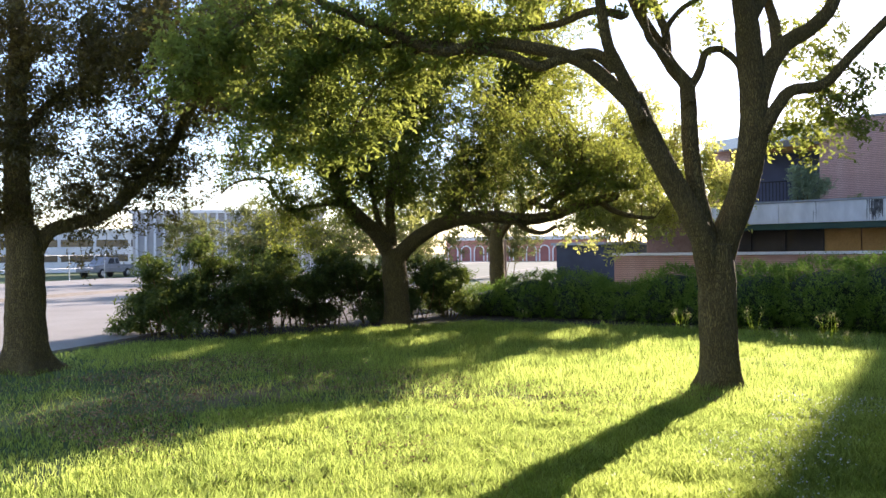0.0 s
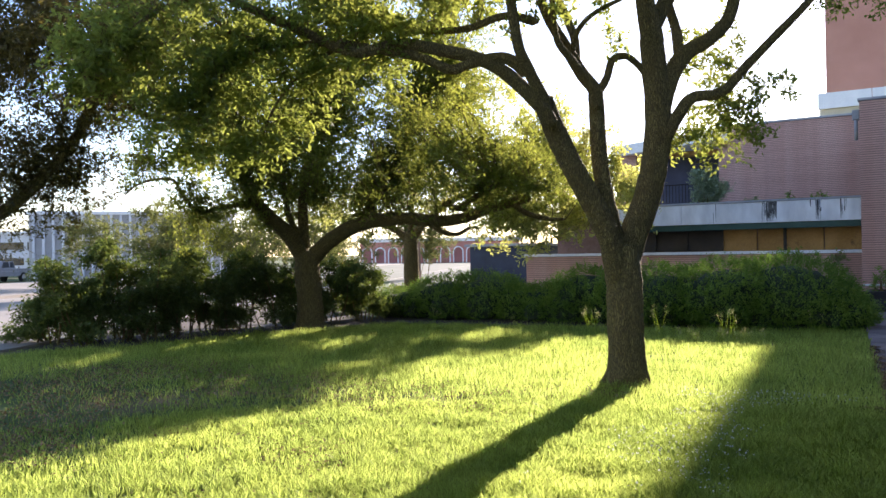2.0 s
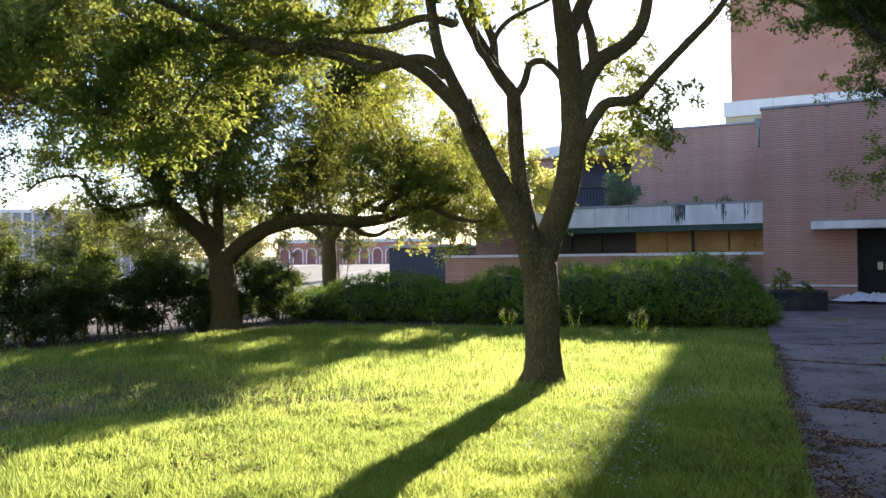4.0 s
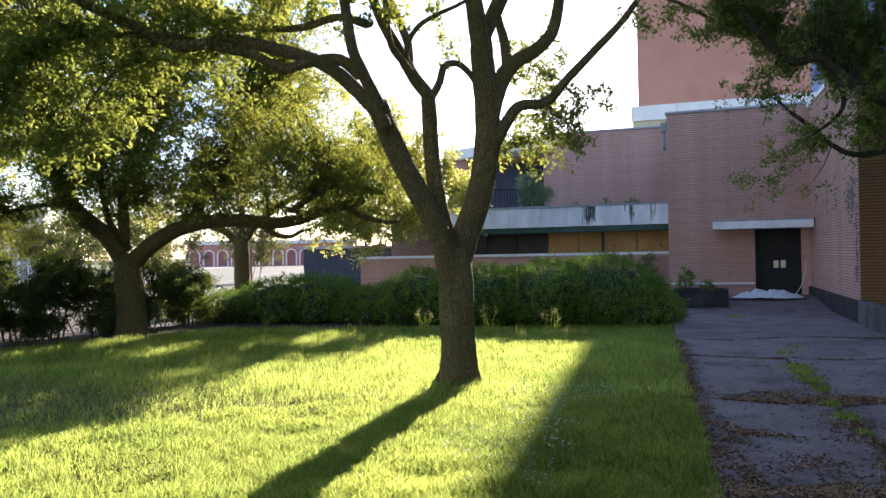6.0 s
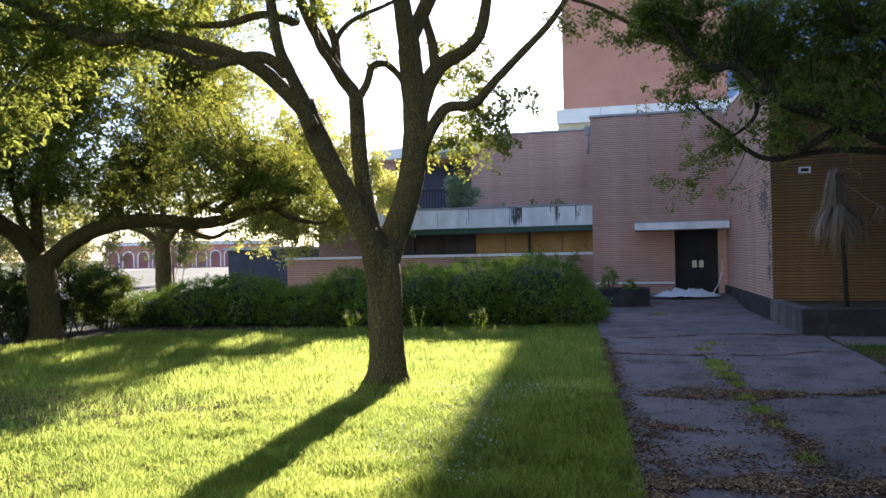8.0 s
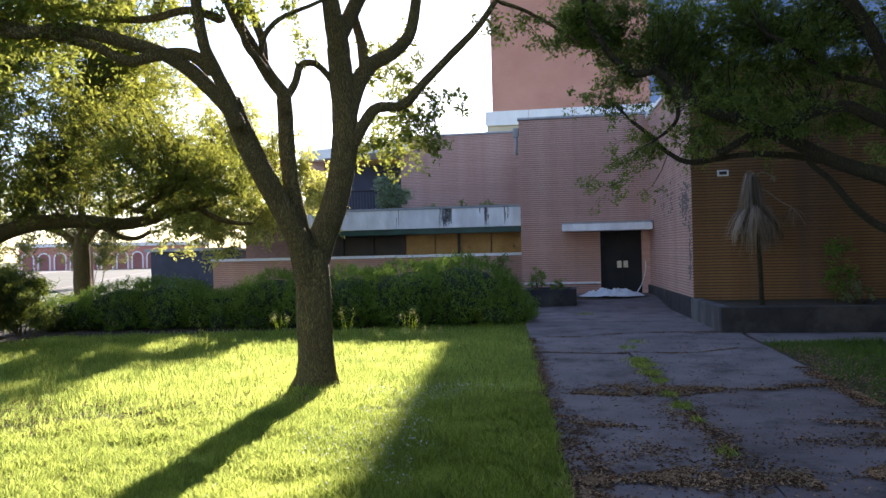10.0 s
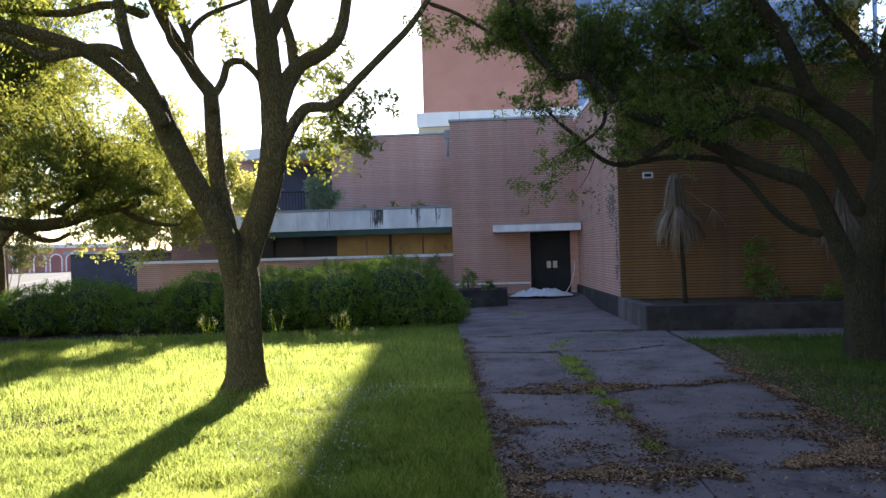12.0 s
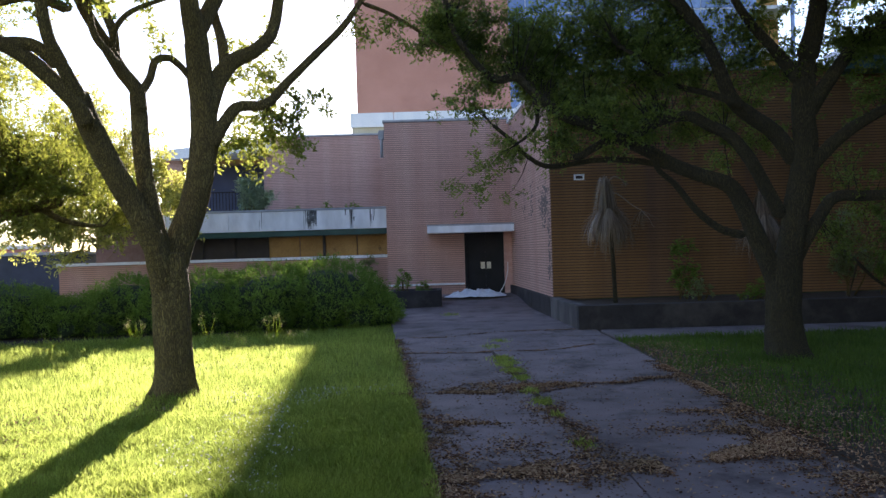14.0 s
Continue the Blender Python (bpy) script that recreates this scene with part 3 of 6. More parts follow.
# ---- trees: limbs (name, radius at start and end, way) and foliage masses (x, y, z, radius, fullness) ----
FRONT_LIMBS = []
FRONT_LIMBS.append(("trunk", 0.214, 0.235, [(-3.34, 9.59, -0.20), (-3.31, 9.59, 0.18), (-3.31, 9.59, 0.72), (-3.32, 9.59, 1.27), (-3.35, 9.58, 1.62), (-3.36, 9.58, 1.77)]))
FRONT_LIMBS.append(("limb", 0.145, 0.12, [(-3.37, 9.52, 1.28), (-3.38, 9.41, 1.66), (-3.45, 9.28, 2.01), (-3.64, 9.10, 2.48), (-3.77, 8.94, 2.83), (-3.85, 8.79, 3.13), (-3.90, 8.66, 3.36), (-3.92, 8.55, 3.52)]))
FRONT_LIMBS.append(("limb", 0.085, 0.05, [(-3.83, 8.75, 3.10), (-3.88, 8.60, 3.38), (-3.87, 8.47, 3.49), (-3.89, 8.33, 3.63), (-3.94, 8.18, 3.84), (-3.96, 8.03, 4.02), (-3.96, 7.90, 4.33), (-3.94, 7.78, 4.62), (-3.88, 7.67, 4.97)]))
FRONT_LIMBS.append(("limb", 0.09, 0.04, [(-3.82, 8.59, 3.19), (-3.88, 8.46, 3.38), (-4.17, 8.23, 3.74), (-4.40, 8.00, 3.92), (-4.74, 7.70, 4.02), (-5.12, 7.35, 4.08), (-5.48, 6.97, 3.96), (-5.81, 6.58, 4.14), (-6.11, 6.18, 4.31), (-6.38, 5.77, 4.50)]))
FRONT_LIMBS.append(("limb", 0.07, 0.03, [(-3.96, 8.31, 3.75), (-4.19, 8.14, 3.95), (-4.50, 7.91, 3.89), (-4.69, 7.74, 3.81), (-4.94, 7.53, 3.94), (-5.22, 7.27, 3.99), (-5.60, 6.92, 4.07), (-6.13, 6.38, 4.03), (-6.45, 5.99, 4.13)]))
FRONT_LIMBS.append(("limb", 0.11, 0.095, [(-3.39, 9.62, 1.55), (-3.41, 9.54, 1.86), (-3.44, 9.46, 2.13), (-3.50, 9.37, 2.56), (-3.51, 9.29, 3.01), (-3.50, 9.22, 3.41), (-3.49, 9.16, 3.65)]))
FRONT_LIMBS.append(("limb", 0.09, 0.05, [(-3.48, 9.16, 3.43), (-3.47, 9.08, 3.64), (-3.58, 8.94, 3.84), (-3.69, 8.81, 4.10), (-3.80, 8.67, 4.35), (-3.88, 8.54, 4.59), (-3.96, 8.41, 4.97)]))
FRONT_LIMBS.append(("limb", 0.06, 0.04, [(-3.70, 9.08, 3.98), (-3.75, 9.16, 4.33), (-3.87, 9.22, 4.61), (-4.01, 9.27, 4.96), (-4.07, 9.35, 5.46)]))
FRONT_LIMBS.append(("limb", 0.05, 0.035, [(-3.48, 9.21, 3.62), (-3.40, 9.32, 3.83), (-3.36, 9.42, 4.06), (-3.25, 9.54, 4.12), (-3.19, 9.64, 4.09), (-3.10, 9.74, 3.98), (-2.99, 9.86, 3.75)]))
FRONT_LIMBS.append(("limb", 0.18, 0.15, [(-3.35, 9.69, 1.27), (-3.30, 9.71, 1.65), (-3.22, 9.74, 1.96), (-3.12, 9.78, 2.24), (-3.02, 9.82, 2.62), (-2.94, 9.85, 3.08), (-2.94, 9.86, 3.51), (-2.98, 9.85, 4.00), (-3.00, 9.85, 4.42)]))
FRONT_LIMBS.append(("limb", 0.15, 0.09, [(-2.99, 9.86, 4.25), (-3.00, 9.80, 4.48), (-3.04, 9.74, 4.81), (-3.07, 9.67, 5.28), (-2.98, 9.65, 5.96)]))
FRONT_LIMBS.append(("limb", 0.1, 0.08, [(-2.98, 9.86, 4.49), (-2.84, 10.01, 4.89), (-2.68, 10.15, 5.37), (-2.62, 10.27, 6.14)]))
FRONT_LIMBS.append(("limb", 0.13, 0.06, [(-2.93, 9.87, 3.40), (-2.81, 10.01, 3.89), (-2.65, 10.16, 4.19), (-2.39, 10.33, 4.38), (-2.19, 10.47, 4.65), (-2.11, 10.59, 5.12), (-2.06, 10.70, 5.62)]))
FRONT_LIMBS.append(("limb", 0.08, 0.04, [(-2.72, 10.14, 4.11), (-2.81, 10.29, 4.53), (-2.94, 10.43, 4.95), (-3.02, 10.58, 5.45)]))
FRONT_LIMBS.append(("limb", 0.085, 0.03, [(-2.85, 9.79, 3.06), (-2.69, 9.92, 3.40), (-2.54, 10.03, 3.60), (-2.23, 10.18, 3.65), (-1.96, 10.32, 3.96), (-1.60, 10.45, 4.35), (-1.27, 10.57, 4.71), (-1.00, 10.68, 5.12), (-0.77, 10.77, 5.45)]))
FRONT_LIMBS.append(("limb", 0.03, 0.015, [(-1.01, 10.75, 5.10), (-0.64, 10.85, 4.97), (-0.26, 10.93, 4.75), (0.13, 11.00, 4.48)]))
FRONT_LIMBS.append(("limb", 0.05, 0.03, [(-3.78, 8.17, 4.30), (-4.19, 8.15, 4.44), (-4.66, 8.07, 4.35), (-5.20, 7.93, 4.38), (-5.68, 7.79, 4.51), (-6.16, 7.62, 4.71)]))
FRONT_LIMBS.append(("limb", 0.035, 0.018, [(-3.60, 8.72, 4.05), (-3.51, 8.65, 4.25), (-3.37, 8.67, 4.41), (-3.19, 8.74, 4.52), (-2.99, 8.81, 4.61), (-2.70, 8.95, 4.78)]))
FRONT_LIMBS.append(("limb", 0.05, 0.03, [(-3.50, 9.05, 3.70), (-3.60, 8.70, 3.95), (-3.68, 8.50, 4.12), (-3.70, 8.43, 4.35), (-3.72, 8.40, 4.75)]))
FRONT_LIMBS.append(("limb", 0.025, 0.010, [(-6.13, 6.38, 4.03), (-6.35, 5.95, 3.75), (-6.40, 5.70, 3.30), (-6.42, 5.62, 2.80)]))
FRONT_LIMBS.append(("limb", 0.025, 0.010, [(-5.60, 6.92, 4.07), (-5.90, 6.70, 3.80), (-6.10, 6.40, 3.40), (-6.18, 6.20, 2.90)]))
FRONT_LIMBS.append(("limb", 0.03, 0.010, [(-6.38, 5.77, 4.50), (-6.60, 5.25, 4.20), (-6.75, 4.90, 3.85), (-6.85, 4.55, 3.50)]))
FRONT_CROWN = []
FRONT_CROWN += [(-2.80, 10.63, 3.12, 0.20, 1.0), (-2.52, 10.70, 3.20, 0.26, 1.2), (-2.22, 10.77, 3.10, 0.28, 1.3), (-1.90, 10.84, 3.24, 0.26, 1.3), (-1.68, 10.88, 3.72, 0.20, 1.4), (-2.60, 10.68, 4.04, 0.32, 0.45), (-2.30, 10.75, 3.92, 0.30, 0.4), (-2.46, 10.72, 4.45, 0.42, 0.35)]
FRONT_CROWN += [(-0.89, 10.96, 4.73, 0.30, 0.5), (-3.30, 9.00, 4.55, 0.40, 0.22), (-3.89, 8.11, 4.55, 0.50, 0.25), (-5.15, 7.86, 4.49, 0.54, 0.5), (-5.56, 7.30, 4.25, 0.50, 0.5), (-4.78, 8.40, 4.75, 0.43, 0.35), (-5.54, 7.59, 3.84, 0.36, 0.4), (-7.04, 6.53, 3.74, 0.50, 0.4)]
FRONT_CROWN += [(-6.82, 4.55, 3.53, 0.45, 0.5), (-6.73, 5.02, 3.45, 0.50, 0.6), (-6.57, 5.55, 3.64, 0.50, 0.6), (-6.38, 6.06, 3.66, 0.50, 0.6), (-6.08, 6.50, 3.83, 0.50, 0.6), (-5.73, 6.94, 3.81, 0.45, 0.5), (-5.39, 7.33, 4.23, 0.45, 0.5), (-6.58, 5.22, 3.05, 0.45, 0.55)]
FRONT_CROWN += [(-6.39, 5.75, 3.05, 0.45, 0.55), (-6.18, 6.26, 3.16, 0.45, 0.5), (-5.92, 6.78, 3.30, 0.42, 0.4), (-6.50, 5.63, 2.61, 0.34, 0.45), (-6.20, 6.11, 2.69, 0.34, 0.4), (-6.71, 4.71, 3.92, 0.50, 0.5), (-6.57, 5.23, 4.08, 0.50, 0.5), (-6.38, 5.91, 4.16, 0.50, 0.5)]
FRONT_CROWN += [(-6.07, 6.51, 4.26, 0.50, 0.5), (-5.67, 6.99, 4.38, 0.50, 0.5), (-7.79, 5.95, 4.37, 0.58, 0.4)]
# Upper crown out of view, added to keep sky light off the lawn.
FRONT_CROWN += [(-3.6, 9.4, 7.6, 2.0, 0.09), (-5.6, 8.2, 7.2, 1.8, 0.09), (-2.0, 10.4, 7.6, 1.7, 0.08), (-4.2, 6.4, 6.9, 1.6, 0.09)]

MIDDLE_LIMBS = []
MIDDLE_LIMBS.append(("trunk", 0.31, 0.29, [(-12.74, 14.37, -0.16), (-12.74, 14.36, 0.59), (-12.77, 14.33, 1.28), (-12.78, 14.33, 1.83)]))
MIDDLE_LIMBS.append(("limb", 0.2, 0.1, [(-12.83, 14.28, 1.62), (-12.96, 13.89, 2.21), (-13.18, 13.41, 2.66), (-13.28, 13.03, 3.13), (-13.26, 12.76, 3.66), (-13.21, 12.52, 4.28), (-13.28, 12.15, 5.14)]))
MIDDLE_LIMBS.append(("limb", 0.13, 0.07, [(-12.80, 14.31, 1.83), (-12.79, 14.21, 2.58), (-12.71, 14.17, 3.25), (-12.55, 14.21, 3.92), (-12.31, 14.32, 4.79), (-12.04, 14.44, 5.72)]))
MIDDLE_LIMBS.append(("limb", 0.09, 0.04, [(-12.85, 14.27, 2.10), (-12.91, 13.90, 2.57), (-12.86, 13.62, 3.56), (-12.65, 13.50, 4.33)]))
MIDDLE_LIMBS.append(("limb", 0.2, 0.09, [(-12.70, 14.40, 1.62), (-12.29, 14.46, 1.98), (-11.73, 14.63, 2.32), (-11.12, 14.83, 2.49), (-10.41, 15.07, 2.53), (-9.64, 15.31, 2.45), (-9.03, 15.42, 2.51), (-8.44, 15.50, 2.69), (-7.85, 15.55, 2.81), (-7.43, 15.51, 2.89)]))
MIDDLE_LIMBS.append(("limb", 0.08, 0.04, [(-9.11, 15.18, 2.66), (-8.64, 15.25, 2.95), (-8.02, 15.38, 3.23), (-7.42, 15.49, 3.17), (-6.98, 15.50, 2.99)]))
MIDDLE_LIMBS.append(("limb", 0.07, 0.04, [(-9.91, 15.03, 2.51), (-9.52, 15.12, 2.23), (-9.13, 15.20, 2.13), (-8.79, 15.25, 2.27)]))
MIDDLE_LIMBS.append(("limb", 0.07, 0.03, [(-7.85, 15.42, 2.78), (-7.52, 15.55, 2.54), (-7.08, 15.71, 2.41), (-6.75, 15.82, 2.40)]))
MIDDLE_LIMBS.append(("limb", 0.06, 0.014, [(-13.25, 13.05, 2.89), (-13.54, 12.52, 2.84), (-13.81, 11.99, 2.72), (-13.90, 11.63, 3.05), (-13.92, 11.37, 3.38), (-14.06, 10.94, 3.36), (-14.15, 10.56, 3.20), (-14.13, 10.32, 3.00)]))
MIDDLE_LIMBS.append(("limb", 0.12, 0.05, [(-11.86, 15.23, 2.43), (-11.44, 15.61, 3.33), (-11.12, 15.90, 4.16), (-10.80, 16.18, 5.13), (-10.47, 16.45, 6.10)]))
MIDDLE_LIMBS.append(("limb", 0.1, 0.04, [(-13.26, 12.76, 3.66), (-13.45, 12.12, 4.39), (-13.55, 11.55, 4.53), (-13.77, 10.80, 4.65), (-13.95, 10.07, 4.81)]))
# Two high limbs, added to carry the shading masses above the view.
MIDDLE_LIMBS.append(("limb", 0.05, 0.02, [(-10.47, 16.45, 6.10), (-9.7, 15.7, 7.4), (-8.4, 15.1, 8.1), (-7.3, 14.7, 8.1), (-6.5, 14.3, 7.9)]))
MIDDLE_LIMBS.append(("limb", 0.05, 0.02, [(-12.04, 14.44, 5.72), (-11.6, 14.2, 7.3), (-10.4, 13.4, 8.0), (-8.8, 12.7, 8.0)]))
MIDDLE_CROWN = []
MIDDLE_CROWN += [(-13.10, 13.21, 4.81, 1.27, 1), (-11.73, 13.65, 5.16, 1.42, 1), (-11.21, 15.34, 5.06, 1.56, 1), (-10.21, 16.26, 4.11, 1.10, 0.6), (-13.53, 11.87, 4.88, 1.11, 0.9), (-11.91, 13.49, 6.45, 1.68, 1), (-12.45, 11.57, 6.40, 1.48, 1), (-10.98, 15.51, 6.69, 1.63, 1)]
MIDDLE_CROWN += [(-10.26, 17.17, 5.76, 1.22, 0.9), (-11.95, 15.15, 3.61, 0.90, 0.8), (-13.85, 10.70, 4.16, 0.77, 0.6), (-13.22, 12.94, 3.67, 0.67, 0.5), (-13.94, 11.07, 3.58, 0.59, 0.5), (-14.03, 10.46, 3.24, 0.41, 0.4), (-13.55, 11.85, 3.17, 0.55, 0.5), (-13.87, 11.47, 2.79, 0.40, 0.4)]
MIDDLE_CROWN += [(-12.85, 13.31, 3.15, 0.47, 0.4), (-13.93, 14.08, 3.37, 0.96, 0.7), (-13.31, 14.93, 3.40, 0.86, 0.7), (-12.84, 15.98, 3.19, 0.79, 0.6), (-14.01, 13.56, 4.31, 0.95, 0.6), (-13.38, 14.87, 3.05, 0.40, 0.4), (-10.25, 17.18, 6.90, 1.30, 0.6), (-9.31, 17.70, 3.11, 0.87, 0.6)]
MIDDLE_CROWN += [(-7.85, 12.78, 3.15, 0.59, 0.8), (-7.82, 14.53, 3.74, 0.74, 0.8), (-7.97, 16.47, 4.06, 0.78, 0.7), (-8.52, 14.71, 4.30, 0.86, 0.8), (-7.29, 15.36, 3.27, 0.62, 0.7), (-7.56, 17.43, 3.59, 0.67, 0.6), (-8.52, 12.95, 3.87, 0.78, 0.8), (-8.88, 12.71, 4.66, 0.89, 0.8)]
MIDDLE_CROWN += [(-9.55, 12.84, 3.16, 0.57, 0.7), (-10.09, 12.42, 3.74, 0.80, 0.8), (-10.94, 12.35, 3.46, 0.53, 0.6), (-13.25, 9.83, 4.81, 1.10, 0.6), (-12.98, 10.19, 5.63, 1.21, 0.8), (-12.44, 10.06, 6.64, 1.17, 0.8), (-11.24, 16.54, 3.37, 1.00, 0.7), (-8.02, 14.99, 3.14, 0.57, 0.8)]
MIDDLE_CROWN += [(-7.65, 16.85, 3.23, 0.63, 0.7), (-8.74, 14.58, 2.86, 0.44, 0.7), (-7.22, 14.84, 3.37, 0.60, 0.7)]
MIDDLE_CROWN += [(-13.87, 13.71, 3.39, 0.70, 0.50), (-13.53, 14.73, 3.86, 0.85, 0.60), (-13.13, 15.09, 2.87, 0.70, 0.50), (-12.47, 15.63, 3.43, 0.80, 0.60), (-11.79, 16.16, 3.85, 0.80, 0.60), (-12.36, 15.08, 4.36, 0.90, 0.70), (-13.38, 14.19, 4.63, 0.90, 0.70), (-11.57, 16.31, 2.85, 0.70, 0.60), (-13.94, 12.91, 4.27, 0.80, 0.60), (-12.45, 16.28, 2.60, 0.60, 0.50), (-12.64, 14.19, 5.36, 0.90, 0.70), (-11.92, 15.43, 5.33, 0.90, 0.70)]
MIDDLE_CROWN += [(-13.36, 12.06, 3.21, 0.80, 0.65), (-12.80, 12.66, 3.58, 0.80, 0.65), (-12.85, 11.88, 4.29, 0.80, 0.65), (-12.48, 12.97, 4.53, 0.80, 0.65), (-13.88, 12.23, 2.20, 0.80, 0.65), (-13.31, 12.85, 2.55, 0.80, 0.65), (-12.09, 14.00, 3.66, 0.80, 0.65), (-11.96, 14.76, 2.95, 0.80, 0.65), (-12.16, 13.28, 5.39, 0.80, 0.65), (-12.84, 11.89, 5.51, 0.80, 0.65), (-12.34, 12.41, 6.26, 0.80, 0.65), (-12.72, 11.28, 6.23, 0.80, 0.65)]
# High masses, nearly all out of view, added to shade the front oak's leaves.
MIDDLE_CROWN += [(-7.6, 14.9, 8.2, 1.1, 0.75), (-9.5, 15.0, 8.3, 1.3, 0.75), (-6.5, 14.3, 8.0, 0.8, 0.75), (-11.5, 14.0, 8.3, 1.4, 0.75), (-8.7, 12.7, 8.1, 1.0, 0.7), (-8.4, 14.8, 7.2, 0.8, 0.8), (-9.4, 14.6, 7.2, 0.9, 0.8)]

STREET_LIMBS = []
STREET_LIMBS.append(("trunk", 0.3, 0.24, [(-12.33, 5.49, -0.10), (-12.33, 5.49, 0.31), (-12.34, 5.48, 0.91), (-12.34, 5.48, 1.50), (-12.34, 5.47, 1.93), (-12.36, 5.42, 2.19)]))
STREET_LIMBS.append(("limb", 0.2, 0.1, [(-12.36, 5.44, 2.06), (-12.29, 5.35, 2.77), (-12.20, 5.30, 3.52), (-12.10, 5.28, 4.26), (-11.99, 5.28, 4.99), (-11.94, 5.15, 5.77)]))
STREET_LIMBS.append(("limb", 0.12, 0.05, [(-12.30, 5.55, 1.66), (-12.17, 5.75, 2.08), (-11.98, 6.05, 2.22), (-11.73, 6.46, 2.40), (-11.45, 6.87, 2.88), (-11.15, 7.27, 3.52), (-10.96, 7.48, 4.09), (-10.73, 7.75, 4.64), (-10.59, 7.88, 5.28)]))
STREET_LIMBS.append(("limb", 0.07, 0.03, [(-12.09, 5.30, 4.34), (-11.88, 5.39, 4.74), (-11.82, 5.17, 4.89), (-11.76, 4.91, 5.07), (-11.73, 4.61, 5.19)]))
STREET_LIMBS.append(("limb", 0.07, 0.03, [(-12.10, 5.28, 3.42), (-11.87, 5.67, 4.03), (-11.62, 6.06, 4.31), (-11.38, 6.38, 4.68), (-11.09, 6.78, 5.14)]))
STREET_LIMBS.append(("limb", 0.08, 0.04, [(-12.26, 5.41, 1.93), (-12.56, 5.22, 2.27), (-12.88, 4.96, 2.53), (-13.22, 4.62, 2.70)]))
STREET_CROWN = []
STREET_CROWN += [(-11.83, 5.40, 3.41, 1.20, 1), (-11.90, 6.37, 3.08, 1.00, 1), (-11.55, 6.99, 3.37, 0.93, 1), (-11.66, 5.74, 4.52, 1.13, 0.9), (-10.59, 6.83, 4.29, 0.91, 0.8), (-11.88, 5.27, 5.05, 1.16, 0.9), (-10.99, 6.17, 5.08, 0.98, 0.8), (-11.72, 7.66, 2.87, 0.74, 0.9)]
STREET_CROWN += [(-12.39, 6.53, 1.75, 0.44, 0.4), (-13.07, 5.55, 1.32, 0.41, 0.4), (-12.62, 4.79, 3.01, 1.24, 1), (-12.43, 6.00, 2.29, 0.77, 0.8), (-11.14, 7.81, 3.50, 0.61, 0.6), (-10.97, 8.04, 4.82, 0.81, 0.7), (-10.58, 7.55, 5.57, 0.87, 0.8), (-12.09, 7.45, 2.22, 0.54, 0.5)]
STREET_CROWN += [(-10.00, 5.67, 4.75, 0.75, 0.8), (-9.74, 6.12, 4.74, 0.75, 0.8), (-9.19, 6.40, 4.57, 0.75, 0.8), (-9.77, 6.06, 4.22, 0.75, 0.8), (-10.20, 5.93, 4.33, 0.75, 0.8), (-8.90, 6.79, 4.84, 0.75, 0.8)]

FAR_LIMBS = []
FAR_LIMBS.append(("trunk", 0.27, 0.22, [(-14.61, 21.51, -0.12), (-14.64, 21.49, 1.09), (-14.65, 21.48, 2.02), (-14.64, 21.49, 2.48)]))
FAR_LIMBS.append(("limb", 0.13, 0.06, [(-14.66, 21.47, 2.11), (-15.08, 21.18, 2.54), (-15.53, 20.85, 2.74), (-16.12, 20.40, 3.16)]))
FAR_LIMBS.append(("limb", 0.14, 0.05, [(-14.60, 21.52, 2.20), (-14.21, 21.54, 2.65), (-13.48, 21.76, 3.27), (-12.45, 22.14, 3.78), (-11.42, 22.46, 4.26), (-10.40, 22.73, 4.55)]))
FAR_LIMBS.append(("limb", 0.12, 0.05, [(-14.63, 21.49, 2.20), (-14.48, 21.30, 3.30), (-14.02, 21.30, 4.55), (-13.27, 21.48, 5.94), (-12.37, 21.73, 6.93)]))
FAR_LIMBS.append(("limb", 0.08, 0.03, [(-13.43, 21.68, 3.27), (-12.29, 22.20, 3.02), (-11.14, 22.66, 3.16), (-10.01, 23.05, 3.33), (-9.34, 23.19, 3.13)]))
FAR_LIMBS.append(("limb", 0.07, 0.025, [(-11.42, 22.46, 4.26), (-10.2, 22.5, 4.2), (-9.0, 22.5, 3.9), (-7.9, 22.6, 3.7), (-7.2, 22.6, 3.4)]))
FAR_CROWN = []
FAR_CROWN += [(-14.61, 21.51, 3.87, 1.40, 0.8), (-12.85, 21.44, 4.11, 1.44, 0.9), (-11.63, 22.13, 4.60, 1.45, 0.8), (-10.56, 22.66, 4.21, 1.32, 0.8), (-9.34, 23.19, 3.65, 1.08, 0.7), (-12.22, 21.81, 6.22, 1.45, 0.8), (-11.00, 22.45, 5.63, 1.42, 0.7), (-9.94, 22.94, 4.85, 1.22, 0.6)]
FAR_CROWN += [(-13.44, 21.08, 5.73, 1.53, 0.8), (-15.52, 20.86, 3.89, 1.08, 0.7), (-10.27, 22.79, 2.95, 0.88, 0.6), (-9.28, 23.21, 2.36, 0.67, 0.6), (-17.92, 20.20, 3.03, 0.97, 0.5), (-12.82, 21.46, 7.49, 1.44, 0.7), (-8.87, 23.37, 4.14, 0.66, 0.5), (-11.00, 21.33, 3.45, 1.26, 0.8)]
FAR_CROWN += [(-9.89, 21.87, 2.75, 0.90, 0.7), (-11.49, 22.20, 2.34, 0.70, 0.6), (-9.08, 22.22, 3.30, 0.83, 0.6), (-7.49, 21.75, 3.22, 0.66, 0.9), (-8.43, 22.47, 4.26, 0.73, 0.7), (-11.46, 21.09, 4.21, 1.17, 0.7), (-11.38, 21.13, 2.70, 0.97, 0.8), (-10.50, 22.13, 2.23, 0.70, 0.8)]
